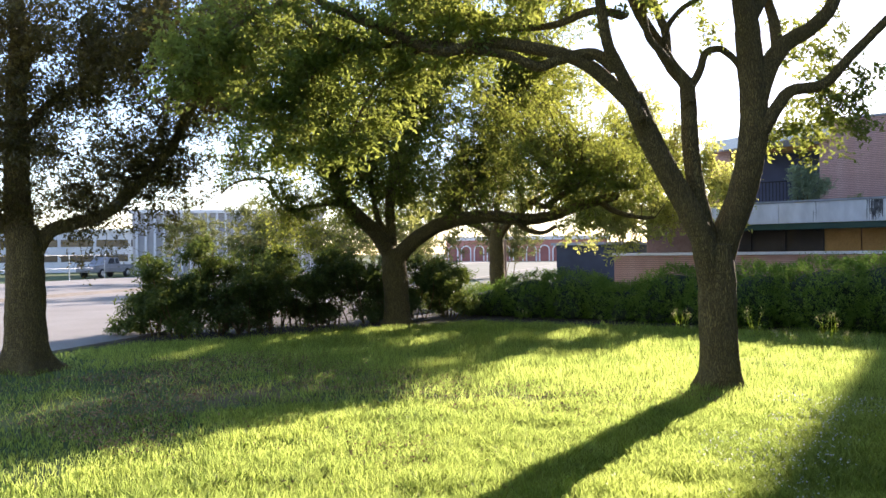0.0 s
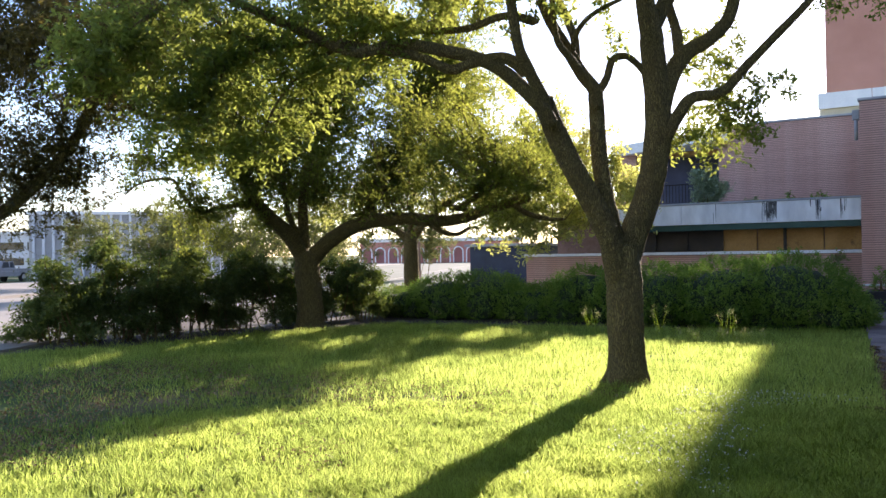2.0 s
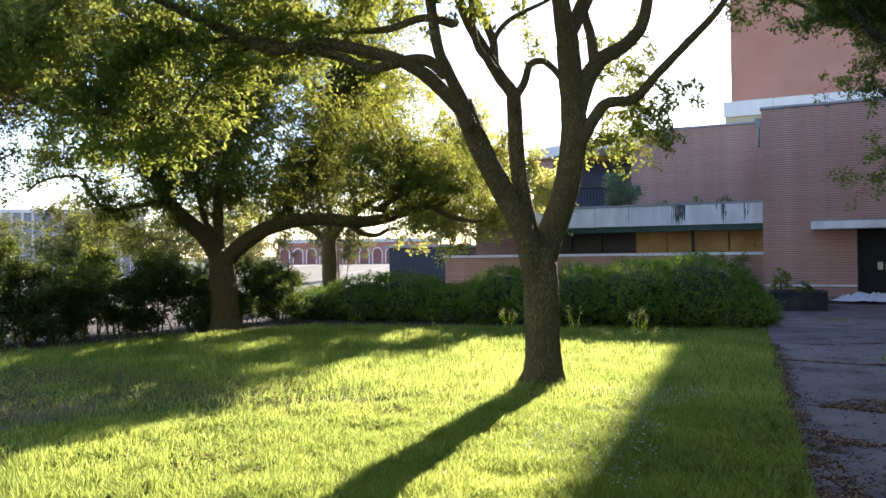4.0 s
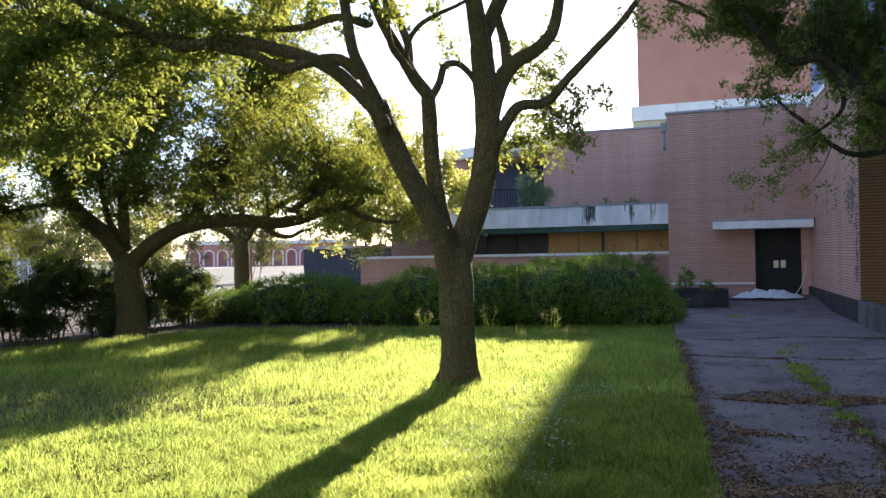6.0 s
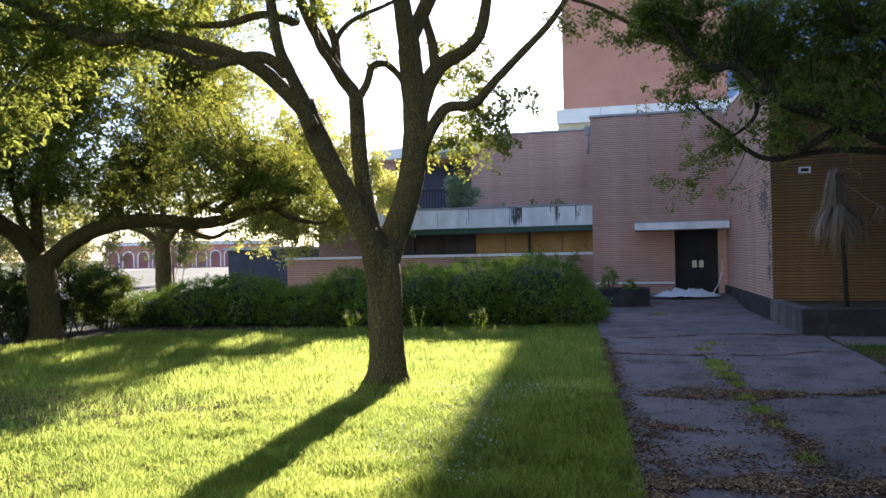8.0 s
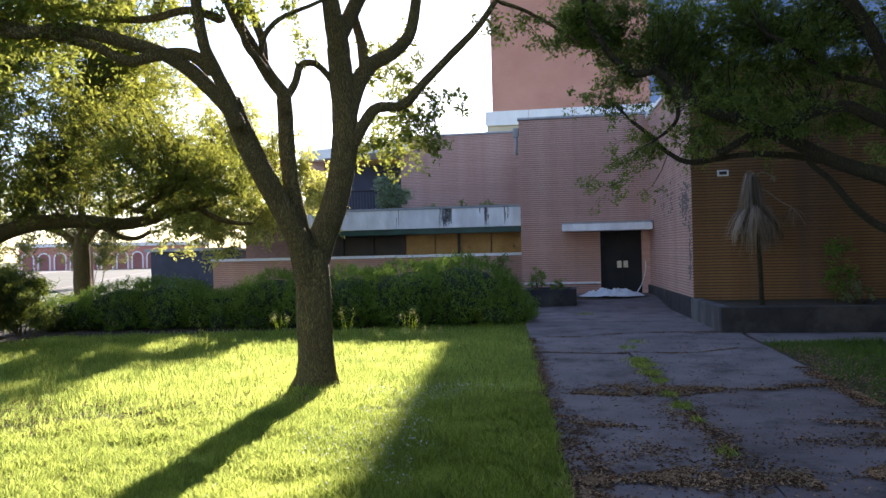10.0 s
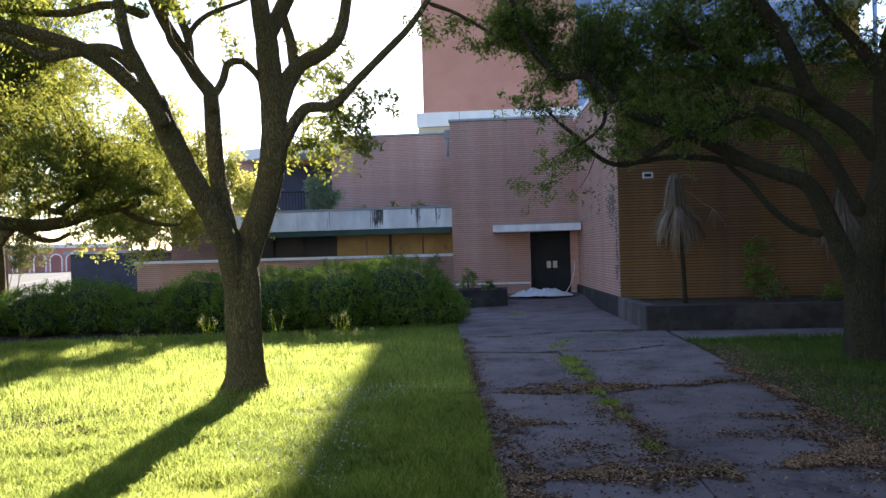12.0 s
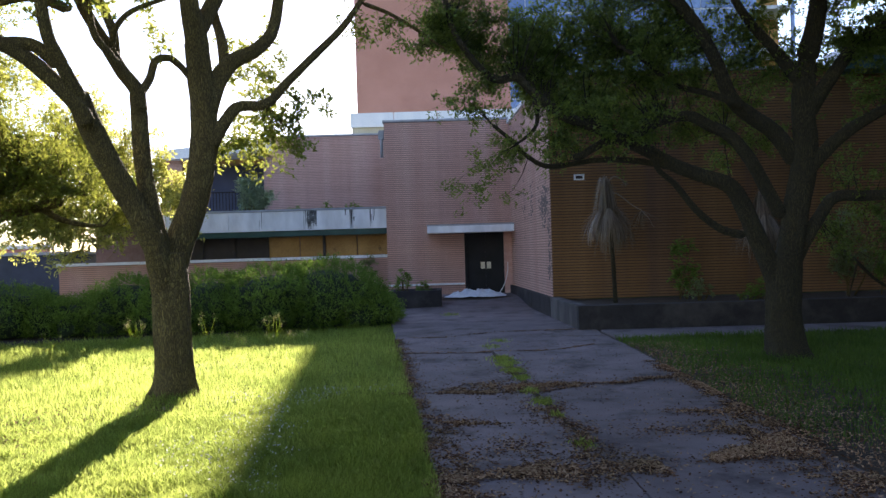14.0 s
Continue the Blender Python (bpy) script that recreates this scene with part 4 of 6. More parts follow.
FAR_CROWN += [(-9.91, 22.95, 2.30, 0.58, 0.7), (-9.40, 23.16, 2.70, 0.66, 0.6), (-9.89, 20.77, 2.23, 0.67, 0.9), (-9.09, 21.13, 1.98, 0.49, 0.8), (-10.77, 21.45, 1.79, 0.48, 0.6), (-11.44, 20.53, 2.35, 0.66, 0.6)]
FAR_CROWN += [(-7.4, 22.5, 3.0, 0.80, 0.9), (-7.5, 22.6, 4.0, 0.85, 0.9), (-7.1, 22.6, 3.5, 0.60, 0.9), (-8.3, 22.4, 4.9, 0.90, 0.9), (-9.2, 22.2, 5.4, 0.95, 0.9), (-8.4, 22.0, 3.4, 0.85, 0.9), (-10.2, 21.8, 5.9, 1.1, 0.9)]
FAR_CROWN += [(-10.94, 22.48, 2.63, 0.62, 1.3), (-10.15, 22.84, 2.62, 0.62, 1.3), (-10.64, 22.62, 2.10, 0.62, 1.3), (-9.87, 23.51, 2.35, 0.62, 1.3), (-11.33, 21.72, 2.79, 0.62, 1.3)]

SHADE_LIMBS = []
SHADE_LIMBS.append(("trunk", 0.265, 0.235, [(4.87, 11.30, -0.15), (4.85, 11.30, 0.29), (4.84, 11.31, 0.77), (4.85, 11.30, 1.18), (4.87, 11.30, 1.50)]))
SHADE_LIMBS.append(("limb", 0.14, 0.1, [(4.80, 11.32, 0.94), (4.64, 11.26, 1.35), (4.42, 11.22, 1.84), (4.23, 11.17, 2.24), (4.03, 11.11, 2.50), (3.65, 11.12, 2.65)]))
SHADE_LIMBS.append(("limb", 0.1, 0.045, [(4.82, 11.21, 2.02), (4.61, 11.20, 2.43), (4.37, 11.20, 2.88), (4.10, 11.20, 3.21), (3.82, 11.21, 3.36), (3.54, 11.20, 3.50), (3.15, 11.23, 3.45), (2.74, 11.24, 3.25), (2.34, 11.24, 3.17), (2.01, 11.21, 2.99), (1.88, 11.14, 2.96)]))
SHADE_LIMBS.append(("limb", 0.1, 0.035, [(3.72, 11.09, 2.62), (3.34, 11.14, 2.78), (2.96, 11.17, 3.00), (2.57, 11.19, 3.20), (2.18, 11.20, 3.39), (1.78, 11.20, 3.55), (1.39, 11.18, 3.85), (1.11, 11.14, 4.10), (0.83, 11.09, 4.07), (0.59, 11.03, 4.23), (0.25, 10.97, 4.70), (0.11, 10.90, 5.23)]))
SHADE_LIMBS.append(("limb", 0.06, 0.03, [(4.29, 11.21, 1.78), (3.93, 11.19, 1.89), (3.59, 11.16, 2.16), (3.29, 11.10, 2.52), (3.03, 11.03, 2.74), (2.96, 10.90, 2.89)]))
SHADE_LIMBS.append(("limb", 0.05, 0.025, [(3.78, 11.28, 2.65), (3.39, 11.30, 2.77), (2.76, 11.37, 2.91), (2.20, 11.39, 2.93), (1.59, 11.39, 2.86), (1.26, 11.33, 3.00), (0.98, 11.26, 3.27), (0.74, 11.18, 3.46)]))
SHADE_LIMBS.append(("limb", 0.2, 0.14, [(4.88, 11.29, 1.02), (4.92, 11.25, 1.50), (5.03, 11.18, 2.22), (5.13, 11.11, 2.93), (5.11, 11.10, 3.64), (5.17, 11.05, 4.26)]))
SHADE_LIMBS.append(("limb", 0.15, 0.08, [(5.15, 11.06, 4.18), (5.25, 10.94, 4.70), (5.28, 10.85, 5.14), (5.32, 10.76, 5.80)]))
SHADE_LIMBS.append(("limb", 0.125, 0.07, [(5.06, 11.21, 2.78), (4.75, 11.20, 3.22), (4.39, 11.21, 3.50), (4.14, 11.17, 3.72), (3.92, 11.11, 4.22), (3.64, 11.08, 4.75), (3.24, 11.06, 5.23), (2.77, 11.06, 5.60)]))
SHADE_LIMBS.append(("limb", 0.05, 0.025, [(4.24, 11.01, 3.59), (3.72, 10.99, 3.78), (3.24, 10.93, 3.90), (2.83, 10.84, 4.22), (2.43, 10.73, 4.42)]))
SHADE_LIMBS.append(("limb", 0.09, 0.04, [(5.09, 11.09, 3.88), (4.76, 11.13, 4.37), (4.44, 11.15, 4.75), (4.21, 11.13, 5.11), (3.98, 11.11, 5.58)]))
SHADE_LIMBS.append(("limb", 0.11, 0.05, [(5.14, 11.06, 3.43), (5.42, 10.93, 3.91), (5.74, 10.76, 4.37), (6.03, 10.61, 4.54), (6.44, 10.36, 4.80)]))
SHADE_LIMBS.append(("limb", 0.1, 0.06, [(4.89, 11.29, 1.10), (5.09, 11.24, 1.58), (5.31, 11.17, 1.98), (5.52, 11.10, 2.28), (5.92, 10.93, 2.28), (6.29, 10.76, 2.31), (6.65, 10.58, 2.51)]))
SHADE_LIMBS.append(("limb", 0.1, 0.05, [(5.10, 11.08, 2.64), (5.51, 11.00, 3.06), (5.93, 10.89, 3.36), (6.34, 10.77, 3.54), (6.84, 10.58, 3.72)]))
SHADE_LIMBS.append(("limb", 0.035, 0.015, [(1.32, 10.92, 3.78), (1.34, 10.85, 3.43), (1.21, 10.80, 3.24), (0.97, 10.76, 3.07)]))
SHADE_CROWN = []
SHADE_CROWN += [(0.53, 11.59, 4.67, 0.48, 0.70), (1.21, 11.74, 4.80, 0.48, 0.70), (1.88, 11.45, 4.50, 0.48, 0.70), (2.43, 11.55, 4.10, 0.48, 0.70), (1.64, 11.79, 4.14, 0.48, 0.70), (2.18, 11.70, 3.70, 0.48, 0.70), (0.97, 11.66, 4.10, 0.48, 0.70), (2.56, 11.72, 3.45, 0.48, 0.70), (2.65, 11.29, 4.53, 0.48, 0.70), (0.16, 11.50, 4.84, 0.48, 0.70), (1.92, 11.24, 4.88, 0.48, 0.70), (1.92, 11.85, 3.36, 0.48, 0.70)]
SHADE_CROWN += [(-0.22, 11.20, 4.82, 0.44, 0.9), (0.64, 11.58, 4.98, 0.71, 1), (1.81, 12.27, 4.97, 0.81, 0.9), (2.83, 12.07, 5.06, 0.86, 0.9), (2.11, 12.62, 4.29, 0.65, 0.9), (3.14, 12.41, 4.30, 0.75, 0.9), (0.60, 11.28, 3.93, 0.36, 0.7), (-0.10, 11.30, 3.75, 0.28, 0.6)]
SHADE_CROWN += [(0.73, 11.28, 3.08, 0.36, 0.6), (0.36, 11.29, 2.65, 0.32, 0.6), (4.04, 12.15, 4.48, 0.82, 0.75), (5.24, 11.68, 4.83, 1.10, 0.25), (6.14, 11.23, 4.11, 0.94, 0.35), (4.31, 12.27, 3.31, 0.59, 0.7), (3.37, 12.35, 3.44, 0.47, 0.8), (6.09, 11.26, 1.87, 0.57, 0.4)]
SHADE_CROWN += [(2.62, 10.38, 3.39, 0.38, 0.55), (1.94, 10.32, 3.59, 0.38, 0.6), (3.03, 10.47, 4.11, 0.50, 0.5), (2.34, 10.54, 3.00, 0.21, 0.6), (1.54, 10.69, 3.10, 0.27, 0.5), (4.87, 12.05, 3.12, 0.36, 0.5), (5.96, 11.44, 2.70, 0.37, 0.4), (6.01, 11.75, 1.59, 0.45, 0.4)]
# From the third mass on: unseen canopy added to hold back sky light.
SHADE_CROWN += [(4.79, 12.08, 4.27, 0.50, 0.4), (6.47, 10.69, 4.44, 1.04, 0.9), (4.9, 11.2, 7.9, 2.2, 0.09), (7.4, 9.4, 7.2, 2.2, 0.09), (3.4, 8.4, 7.2, 1.9, 0.09), (8.0, 13.0, 7.8, 2.2, 0.09), (2.4, 12.2, 7.6, 1.8, 0.08), (5.2, 6.6, 6.6, 1.8, 0.09)]
SHADE_CROWN += [(7.2, 5.6, 5.6, 1.8, 0.09), (10.8, 11.0, 6.5, 2.4, 0.09), (9.8, 15.6, 8.0, 2.0, 0.09), (12.8, 14.0, 6.5, 2.2, 0.09), (11.4, 8.2, 5.6, 2.3, 0.09), (13.4, 10.8, 5.2, 2.2, 0.09), (9.2, 7.4, 6.2, 1.8, 0.09), (7.4, 3.6, 5.6, 2.1, 0.09)]
SHADE_CROWN += [(10.0, 4.6, 5.2, 2.3, 0.09), (12.4, 6.2, 4.8, 2.3, 0.09), (9.2, 9.4, 7.2, 2.2, 0.09)]



def catmull(points, steps):
    pts = [Vector(p) for p in points]
    pts = [pts[0] * 2 - pts[1], *pts, pts[-1] * 2 - pts[-2]]
    way = []
    for a, b, c, d in zip(pts, pts[1:], pts[2:], pts[3:]):
        for k in range(steps):
            t = k / steps
            way.append(0.5 * (2 * b + (c - a) * t + (2 * a - 5 * b + 4 * c - d) * t * t + (3 * b - a - 3 * c + d) * t ** 3))
    way.append(pts[-2])
    return way


def tube(way, radii, sides, rough=0.0, flare=0.0, seed=0.0):
    """Rings of points along a way. rough: uneven bark, as a share of the radius; flare: root flare at the first rings."""
    verts, faces = [], []
    side = Vector((1, 0, 0))
    for i, (p, radius) in enumerate(zip(way, radii)):
        ahead = (way[min(i + 1, len(way) - 1)] - way[max(i - 1, 0)]).normalized()
        side = (side - ahead * side.dot(ahead)).normalized()
        other = ahead.cross(side)
        for k in range(sides):
            a = 2 * math.pi * k / sides
            out = side * math.cos(a) + other * math.sin(a)
            size = radius
            if rough:
                size *= 1 + rough * noise.noise(Vector((math.cos(a) * 4, math.sin(a) * 4, seed + p.z * 1.6))) + 0.5 * rough * noise.noise(p * 7 + out * 1.5)
            if flare:
                low = math.exp(-max(p.z, 0.0) / 0.16)
                size *= 1 + flare * low * (0.55 + 0.9 * max(0.0, math.sin(a * 4 + seed)) + 0.4 * noise.noise(Vector((a, seed, 0))))
            verts.append(p + out * size)
    n = len(way)
    for i in range(n - 1):
        for k in range(sides):
            a, b = i * sides + k, i * sides + (k + 1) % sides
            faces.append((a, b, b + sides, a + sides))
    return verts, faces


def leaf_quads(rng, centres, length, width=0.45, up=0.35, spread=1.0, axis=None):
    """One folded four-cornered leaf at every centre, turned at random."""
    n = len(centres)
    if axis is None:
        axis = rng.normal(size=(n, 3)) * spread
    axis[:, 2] -= 0.2
    axis /= np.linalg.norm(axis, axis=1)[:, None] + 1e-9
    normal = rng.normal(size=(n, 3))
    normal[:, 2] = np.abs(normal[:, 2]) + up
    across = np.cross(axis, normal)
    across /= np.linalg.norm(across, axis=1)[:, None] + 1e-9
    normal = np.cross(across, axis)
    size = (length * rng.uniform(0.65, 1.25, n))[:, None]
    base = centres - axis * size * 0.5
    fold = normal * size * rng.uniform(0.02, 0.14, n)[:, None]
    mid = base + axis * size * 0.45 + fold
    tip = base + axis * size
    verts = np.stack((base, mid + across * size * width * 0.5, tip, mid - across * size * width * 0.5), axis=1).reshape(-1, 3)
    return verts, np.arange(4 * n).reshape(n, 4)


def foliage(rng, nodes, masses, density, leaf, spray, twig_radius=0.008, leaves=16, flat=0.85):
    """Twigs that leave the limbs for each foliage mass, and their leaves: (twig verts, twig faces, leaf verts, leaf faces)."""
    nodes = np.array(nodes)
    twig_v, twig_f, centres, axes = [], [], [], []
    count = 0
    for x, y, z, radius, full in masses:
        centre = np.array((x, y, z))
        for _ in range(max(3, int(density * full * radius ** 2.2))):
            d = rng.normal(size=3)
            d *= radius * rng.uniform(0.15, 1.0) ** 0.45 / np.linalg.norm(d)
            d[2] *= flat
            goal = centre + d
            gap = np.linalg.norm(nodes - goal, axis=1) + 0.6 * np.maximum(0, nodes[:, 2] - goal[2])
            root = nodes[np.argmin(gap)]
            span = np.linalg.norm(goal - root)
            bend = rng.normal(size=3) * 0.14 * span
            steps = 5
            line = [root + (goal - root) * (k / steps) + bend * math.sin(math.pi * k / steps) + np.array((0, 0, 0.10 * span * math.sin(math.pi * k / steps))) for k in range(steps + 1)]
            ends = [(line, twig_radius * (0.6 + 0.5 * min(span, 3)))]
            for _ in range(4):
                start = line[rng.integers(2, steps + 1)]
                away = rng.normal(size=3)
                away[2] *= 0.6
                away = away / np.linalg.norm(away) * spray * rng.uniform(0.5, 1.5)
                ends.append(([start, start + away * 0.5 + rng.normal(size=3) * 0.04, start + away], twig_radius * 0.5))
            for path, thick in ends:
                for k, p in enumerate(path):
                    size = thick * (1 - 0.8 * k / (len(path) - 1))
                    for a in (0.0, 2.1, 4.2):
                        twig_v.append((p[0] + size * math.cos(a), p[1] + size * math.sin(a), p[2] + 0.3 * size))
                    if k:
                        for a in range(3):
                            b = (a + 1) % 3
                            twig_f.append((count + 3 * k - 3 + a, count + 3 * k - 3 + b, count + 3 * k + b, count + 3 * k + a))
                count += 3 * len(path)
            for path, _thick in ends[1:]:
                along = rng.uniform(0.1, 1.1, leaves)[:, None]
                spot = path[0] + (path[2] - path[0]) * along + rng.normal(size=(leaves, 3)) * spray * 0.18
                centres.append(spot)
                axes.append((path[2] - path[0])[None, :] / spray + rng.normal(size=(leaves, 3)) * 0.9)
    verts, faces = leaf_quads(rng, np.concatenate(centres), leaf, axis=np.concatenate(axes))
    return twig_v, twig_f, verts, faces


def tree(name, label, limbs, masses, seed, density, leaf, spray, leaves=16, sides=14, leaf_mat=None, flare=0.5, wood=None):
    rng = np.random.default_rng(seed)
    base = limbs[0][3][0]
    root = thing(name, label, "tree", (base[0], base[1], 0.0), group="trees round the lawn")
    shift = np.array((base[0], base[1], 0.0))
    nodes = []
    for i, (kind, r0, r1, points) in enumerate(limbs):
        trunk = kind == "trunk"
        way = catmull(points, 10 if trunk else 7)
        if trunk:
            way[0].z = min(way[0].z, -0.08)
        radii = [r0 + (r1 - r0) * k / (len(way) - 1) for k in range(len(way))]
        if trunk:
            radii[-2], radii[-1] = radii[-2] * 0.85, radii[-1] * 0.45
        else:
            radii[0], radii[-1] = radii[0] * 0.3, radii[-1] * 0.2
        verts, faces = tube(way, radii, sides * 2 if trunk else sides, 0.10 if trunk else 0.13, flare if trunk else 0.0, seed + i * 3.7)
        mesh_of(kind, np.array([tuple(v) for v in verts]) - shift, faces, wood or BARK, root, smooth=True)
        if not trunk:
            nodes += [tuple(p) for p in way[len(way) // 3:]]
    low = [m for m in masses if m[4] > 0.1]
    high = [(*m[:4], 1.0) for m in masses if m[4] <= 0.1]
    twig_v, twig_f, leaf_v, leaf_f = foliage(rng, nodes, low, density, leaf, spray, leaves=leaves)
    if high:  # unseen upper crown of large leaves, added to hold back sky light
        over_v, over_f, top_v, top_f = foliage(rng, nodes, high, 14, 0.26, 0.5, leaves=18)
        twig_f += [tuple(i + len(twig_v) for i in face) for face in over_f]
        twig_v += over_v
        leaf_v = np.concatenate((leaf_v, top_v))
        leaf_f = np.arange(len(leaf_v)).reshape(-1, 4)
    tagged(mesh_of("twig_mass", np.array(twig_v) - shift, twig_f, wood or BARK, root), kind="stuff")
    tagged(mesh_of("crown", leaf_v - shift, leaf_f, leaf_mat or OAK_LEAF, root, "small glossy green oak leaves"), kind="stuff")
    return root


tree("oak_tree", "forked live oak with ridged dark bark on the sunlit lawn", FRONT_LIMBS, FRONT_CROWN, 1, 165, 0.078, 0.22, 17, 18, flare=0.4)
tree("oak_tree", "spreading live oak with low limbs beside the loose hedge", MIDDLE_LIMBS, MIDDLE_CROWN, 2, 66, 0.085, 0.30, 18, 12, MID_LEAF)
tree("oak_tree", "dark shaded live oak with flared roots beside the street", STREET_LIMBS, STREET_CROWN, 3, 84, 0.07, 0.26, 16, 12, STREET_LEAF, 0.95)
tree("oak_tree", "smaller live oak standing behind the clipped shrubs", FAR_LIMBS, FAR_CROWN, 4, 27, 0.12, 0.36, 19, 10, FAR_LEAF)
tree("oak_tree", "broad shaded live oak beside the cracked concrete path", SHADE_LIMBS, SHADE_CROWN, 5, 140, 0.062, 0.22, 26, 16, SHADE_LEAF, 0.5, SHADED_BARK)


# ---- shrubs, lawn and litter ----
def clipped_shrub(label, humps, seed, mat=None):
    """A dense shrub of overlapping mounds, covered in short feathery sprays that point out and up. humps: (x, y, radius x, radius y, height)."""
    rng = np.random.default_rng(seed)
    lumps = random.Random(seed)
    x0, y0 = humps[0][0], humps[0][1]
    root = thing("shrub", label, "shrub", (x0, y0, 0.0), group="shrubs along the building")
    mounds = list(humps)
    for x, y, rx, ry, h in humps:
        for _ in range(9):
            a, out, size = lumps.uniform(0, 2 * math.pi), lumps.uniform(0.5, 0.9), lumps.uniform(0.24, 0.46)
            mounds.append((x + rx * out * math.cos(a), y + ry * out * math.sin(a), size * 1.25, size, h * (1.0 - 0.42 * out * out) * lumps.uniform(0.82, 1.0)))

    def surface_of(k, p):
        x, y, rx, ry, h = mounds[k]
        bulge = 1 + 0.16 * noise.noise(p * 2.2 + Vector((k * 3.1, seed, 0))) + 0.16 * noise.noise(p * 6.0 + Vector((seed, k, 0)))
        return Vector((x + p.x * rx * bulge, y + p.y * ry * bulge, h * 0.42 + p.z * h * (0.56 if p.z > 0 else 0.42) * bulge))

    bm = bmesh.new()
    centres, axes = [], []
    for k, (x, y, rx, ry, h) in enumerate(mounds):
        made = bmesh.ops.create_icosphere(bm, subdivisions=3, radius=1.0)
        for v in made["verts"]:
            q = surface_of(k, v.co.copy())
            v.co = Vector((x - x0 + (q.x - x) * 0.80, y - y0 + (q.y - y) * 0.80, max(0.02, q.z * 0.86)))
        for _ in range(int(430 * (rx * ry + h * (rx + ry)))):
            p = Vector(rng.normal(size=3)).normalized()
            foot = surface_of(k, p)
            if foot.z < 0.04 or any(i != k and ((foot.x - m[0]) / m[2]) ** 2 + ((foot.y - m[1]) / m[3]) ** 2 + ((foot.z - m[4] * 0.42) / (m[4] * 0.56)) ** 2 < 0.72 for i, m in enumerate(mounds)):
                continue
            way = (p * 0.75 + Vector(rng.normal(size=3)) * 0.35 + Vector((0, 0, 0.45))).normalized()
            reach = rng.uniform(0.06, 0.17)
            for along in np.linspace(-0.35, 1.0, 10):
                centres.append(foot + way * (reach * float(along)) + Vector(rng.normal(size=3)) * 0.022)
                axes.append(way * 0.9 + Vector(rng.normal(size=3)) * 0.55)
    # Solid dark core stands for the shade inside the shrub, between the sprays.
    part("shade_core", bm, surface("shrub shade", (0.014, 0.026, 0.008), (0.030, 0.050, 0.015), 9.0, 0.95), root, smooth=True)
    verts, faces = leaf_quads(rng, np.array([tuple(c) for c in centres]), 0.062, 0.36, 1.8, axis=np.array([tuple(a) for a in axes]))
    verts[:, 2] = np.maximum(verts[:, 2], 0.01)
    tagged(mesh_of("foliage", verts - np.array((x0, y0, 0.0)), faces, mat or HEDGE_LEAF, root), kind="stuff")
    return root


clipped_shrub("large rounded green shrub swelling into a mound by the path", [(-2.75, 18.7, 1.20, 1.4, 1.56), (-4.0, 18.5, 1.30, 1.5, 1.44), (-5.3, 18.4, 1.0, 1.4, 1.34), (-1.90, 18.7, 0.60, 0.9, 1.0)], 11)
clipped_shrub("rounded dark green shrub before the low brick wall", [(-7.3, 18.5, 0.95, 1.2, 1.30), (-6.4, 18.4, 0.8, 1.1, 1.12), (-8.4, 18.4, 0.8, 0.9, 0.88)], 12)
clipped_shrub("low spreading dark green shrub at the lawn's far edge", [(-10.2, 18.4, 1.2, 1.0, 1.18), (-11.2, 18.2, 1.1, 1.0, 1.12), (-12.4, 17.9, 0.9, 0.8, 0.75), (-9.1, 18.3, 0.8, 0.8, 0.85)], 13)


def loose_shrub(label, base, masses, seed, density, leaf, spray, mat, stems=9, leaves=14, name="shrub", group="loose hedge by the street", flat=0.85):
    rng = np.random.default_rng(seed)
    root = thing(name, label, "shrub", (base[0], base[1], base[2]), group=group)
    shift = np.array(base)
    nodes = []
    for k in range(stems):
        x, y, z, radius, _ = masses[k % len(masses)]
        end = Vector((x + rng.uniform(-0.5, 0.5) * radius, y + rng.uniform(-0.5, 0.5) * radius, z + rng.uniform(0.0, 0.7) * radius))
        foot = Vector((base[0] + (x - base[0]) * 0.6 + rng.uniform(-0.15, 0.15), base[1] + (y - base[1]) * 0.6 + rng.uniform(-0.15, 0.15), base[2] - 0.02))
        middle = foot.lerp(end, 0.5) + Vector((rng.uniform(-0.15, 0.15), rng.uniform(-0.15, 0.15), 0.05))
        way = catmull([foot, middle, end], 5)
        verts, faces = tube(way, [0.022 * (1 - 0.7 * i / (len(way) - 1)) for i in range(len(way))], 6)
        mesh_of("stem", np.array([tuple(v) for v in verts]) - shift, faces, BARK, root, smooth=True)
        nodes += [tuple(p) for p in way[3:]]
    twig_v, twig_f, leaf_v, leaf_f = foliage(rng, nodes, masses, density, leaf, spray, 0.005, leaves, flat)
    keep = leaf_v.reshape(-1, 4, 3)[:, :, 2].min(axis=1) > base[2] + 0.01
    leaf_v = leaf_v.reshape(-1, 4, 3)[keep].reshape(-1, 3)
    tagged(mesh_of("twig_mass", np.array(twig_v) - shift, twig_f, BARK, root), kind="stuff")
    tagged(mesh_of("foliage", leaf_v - shift, np.arange(len(leaf_v)).reshape(-1, 4), mat, root), kind="stuff")
    return root


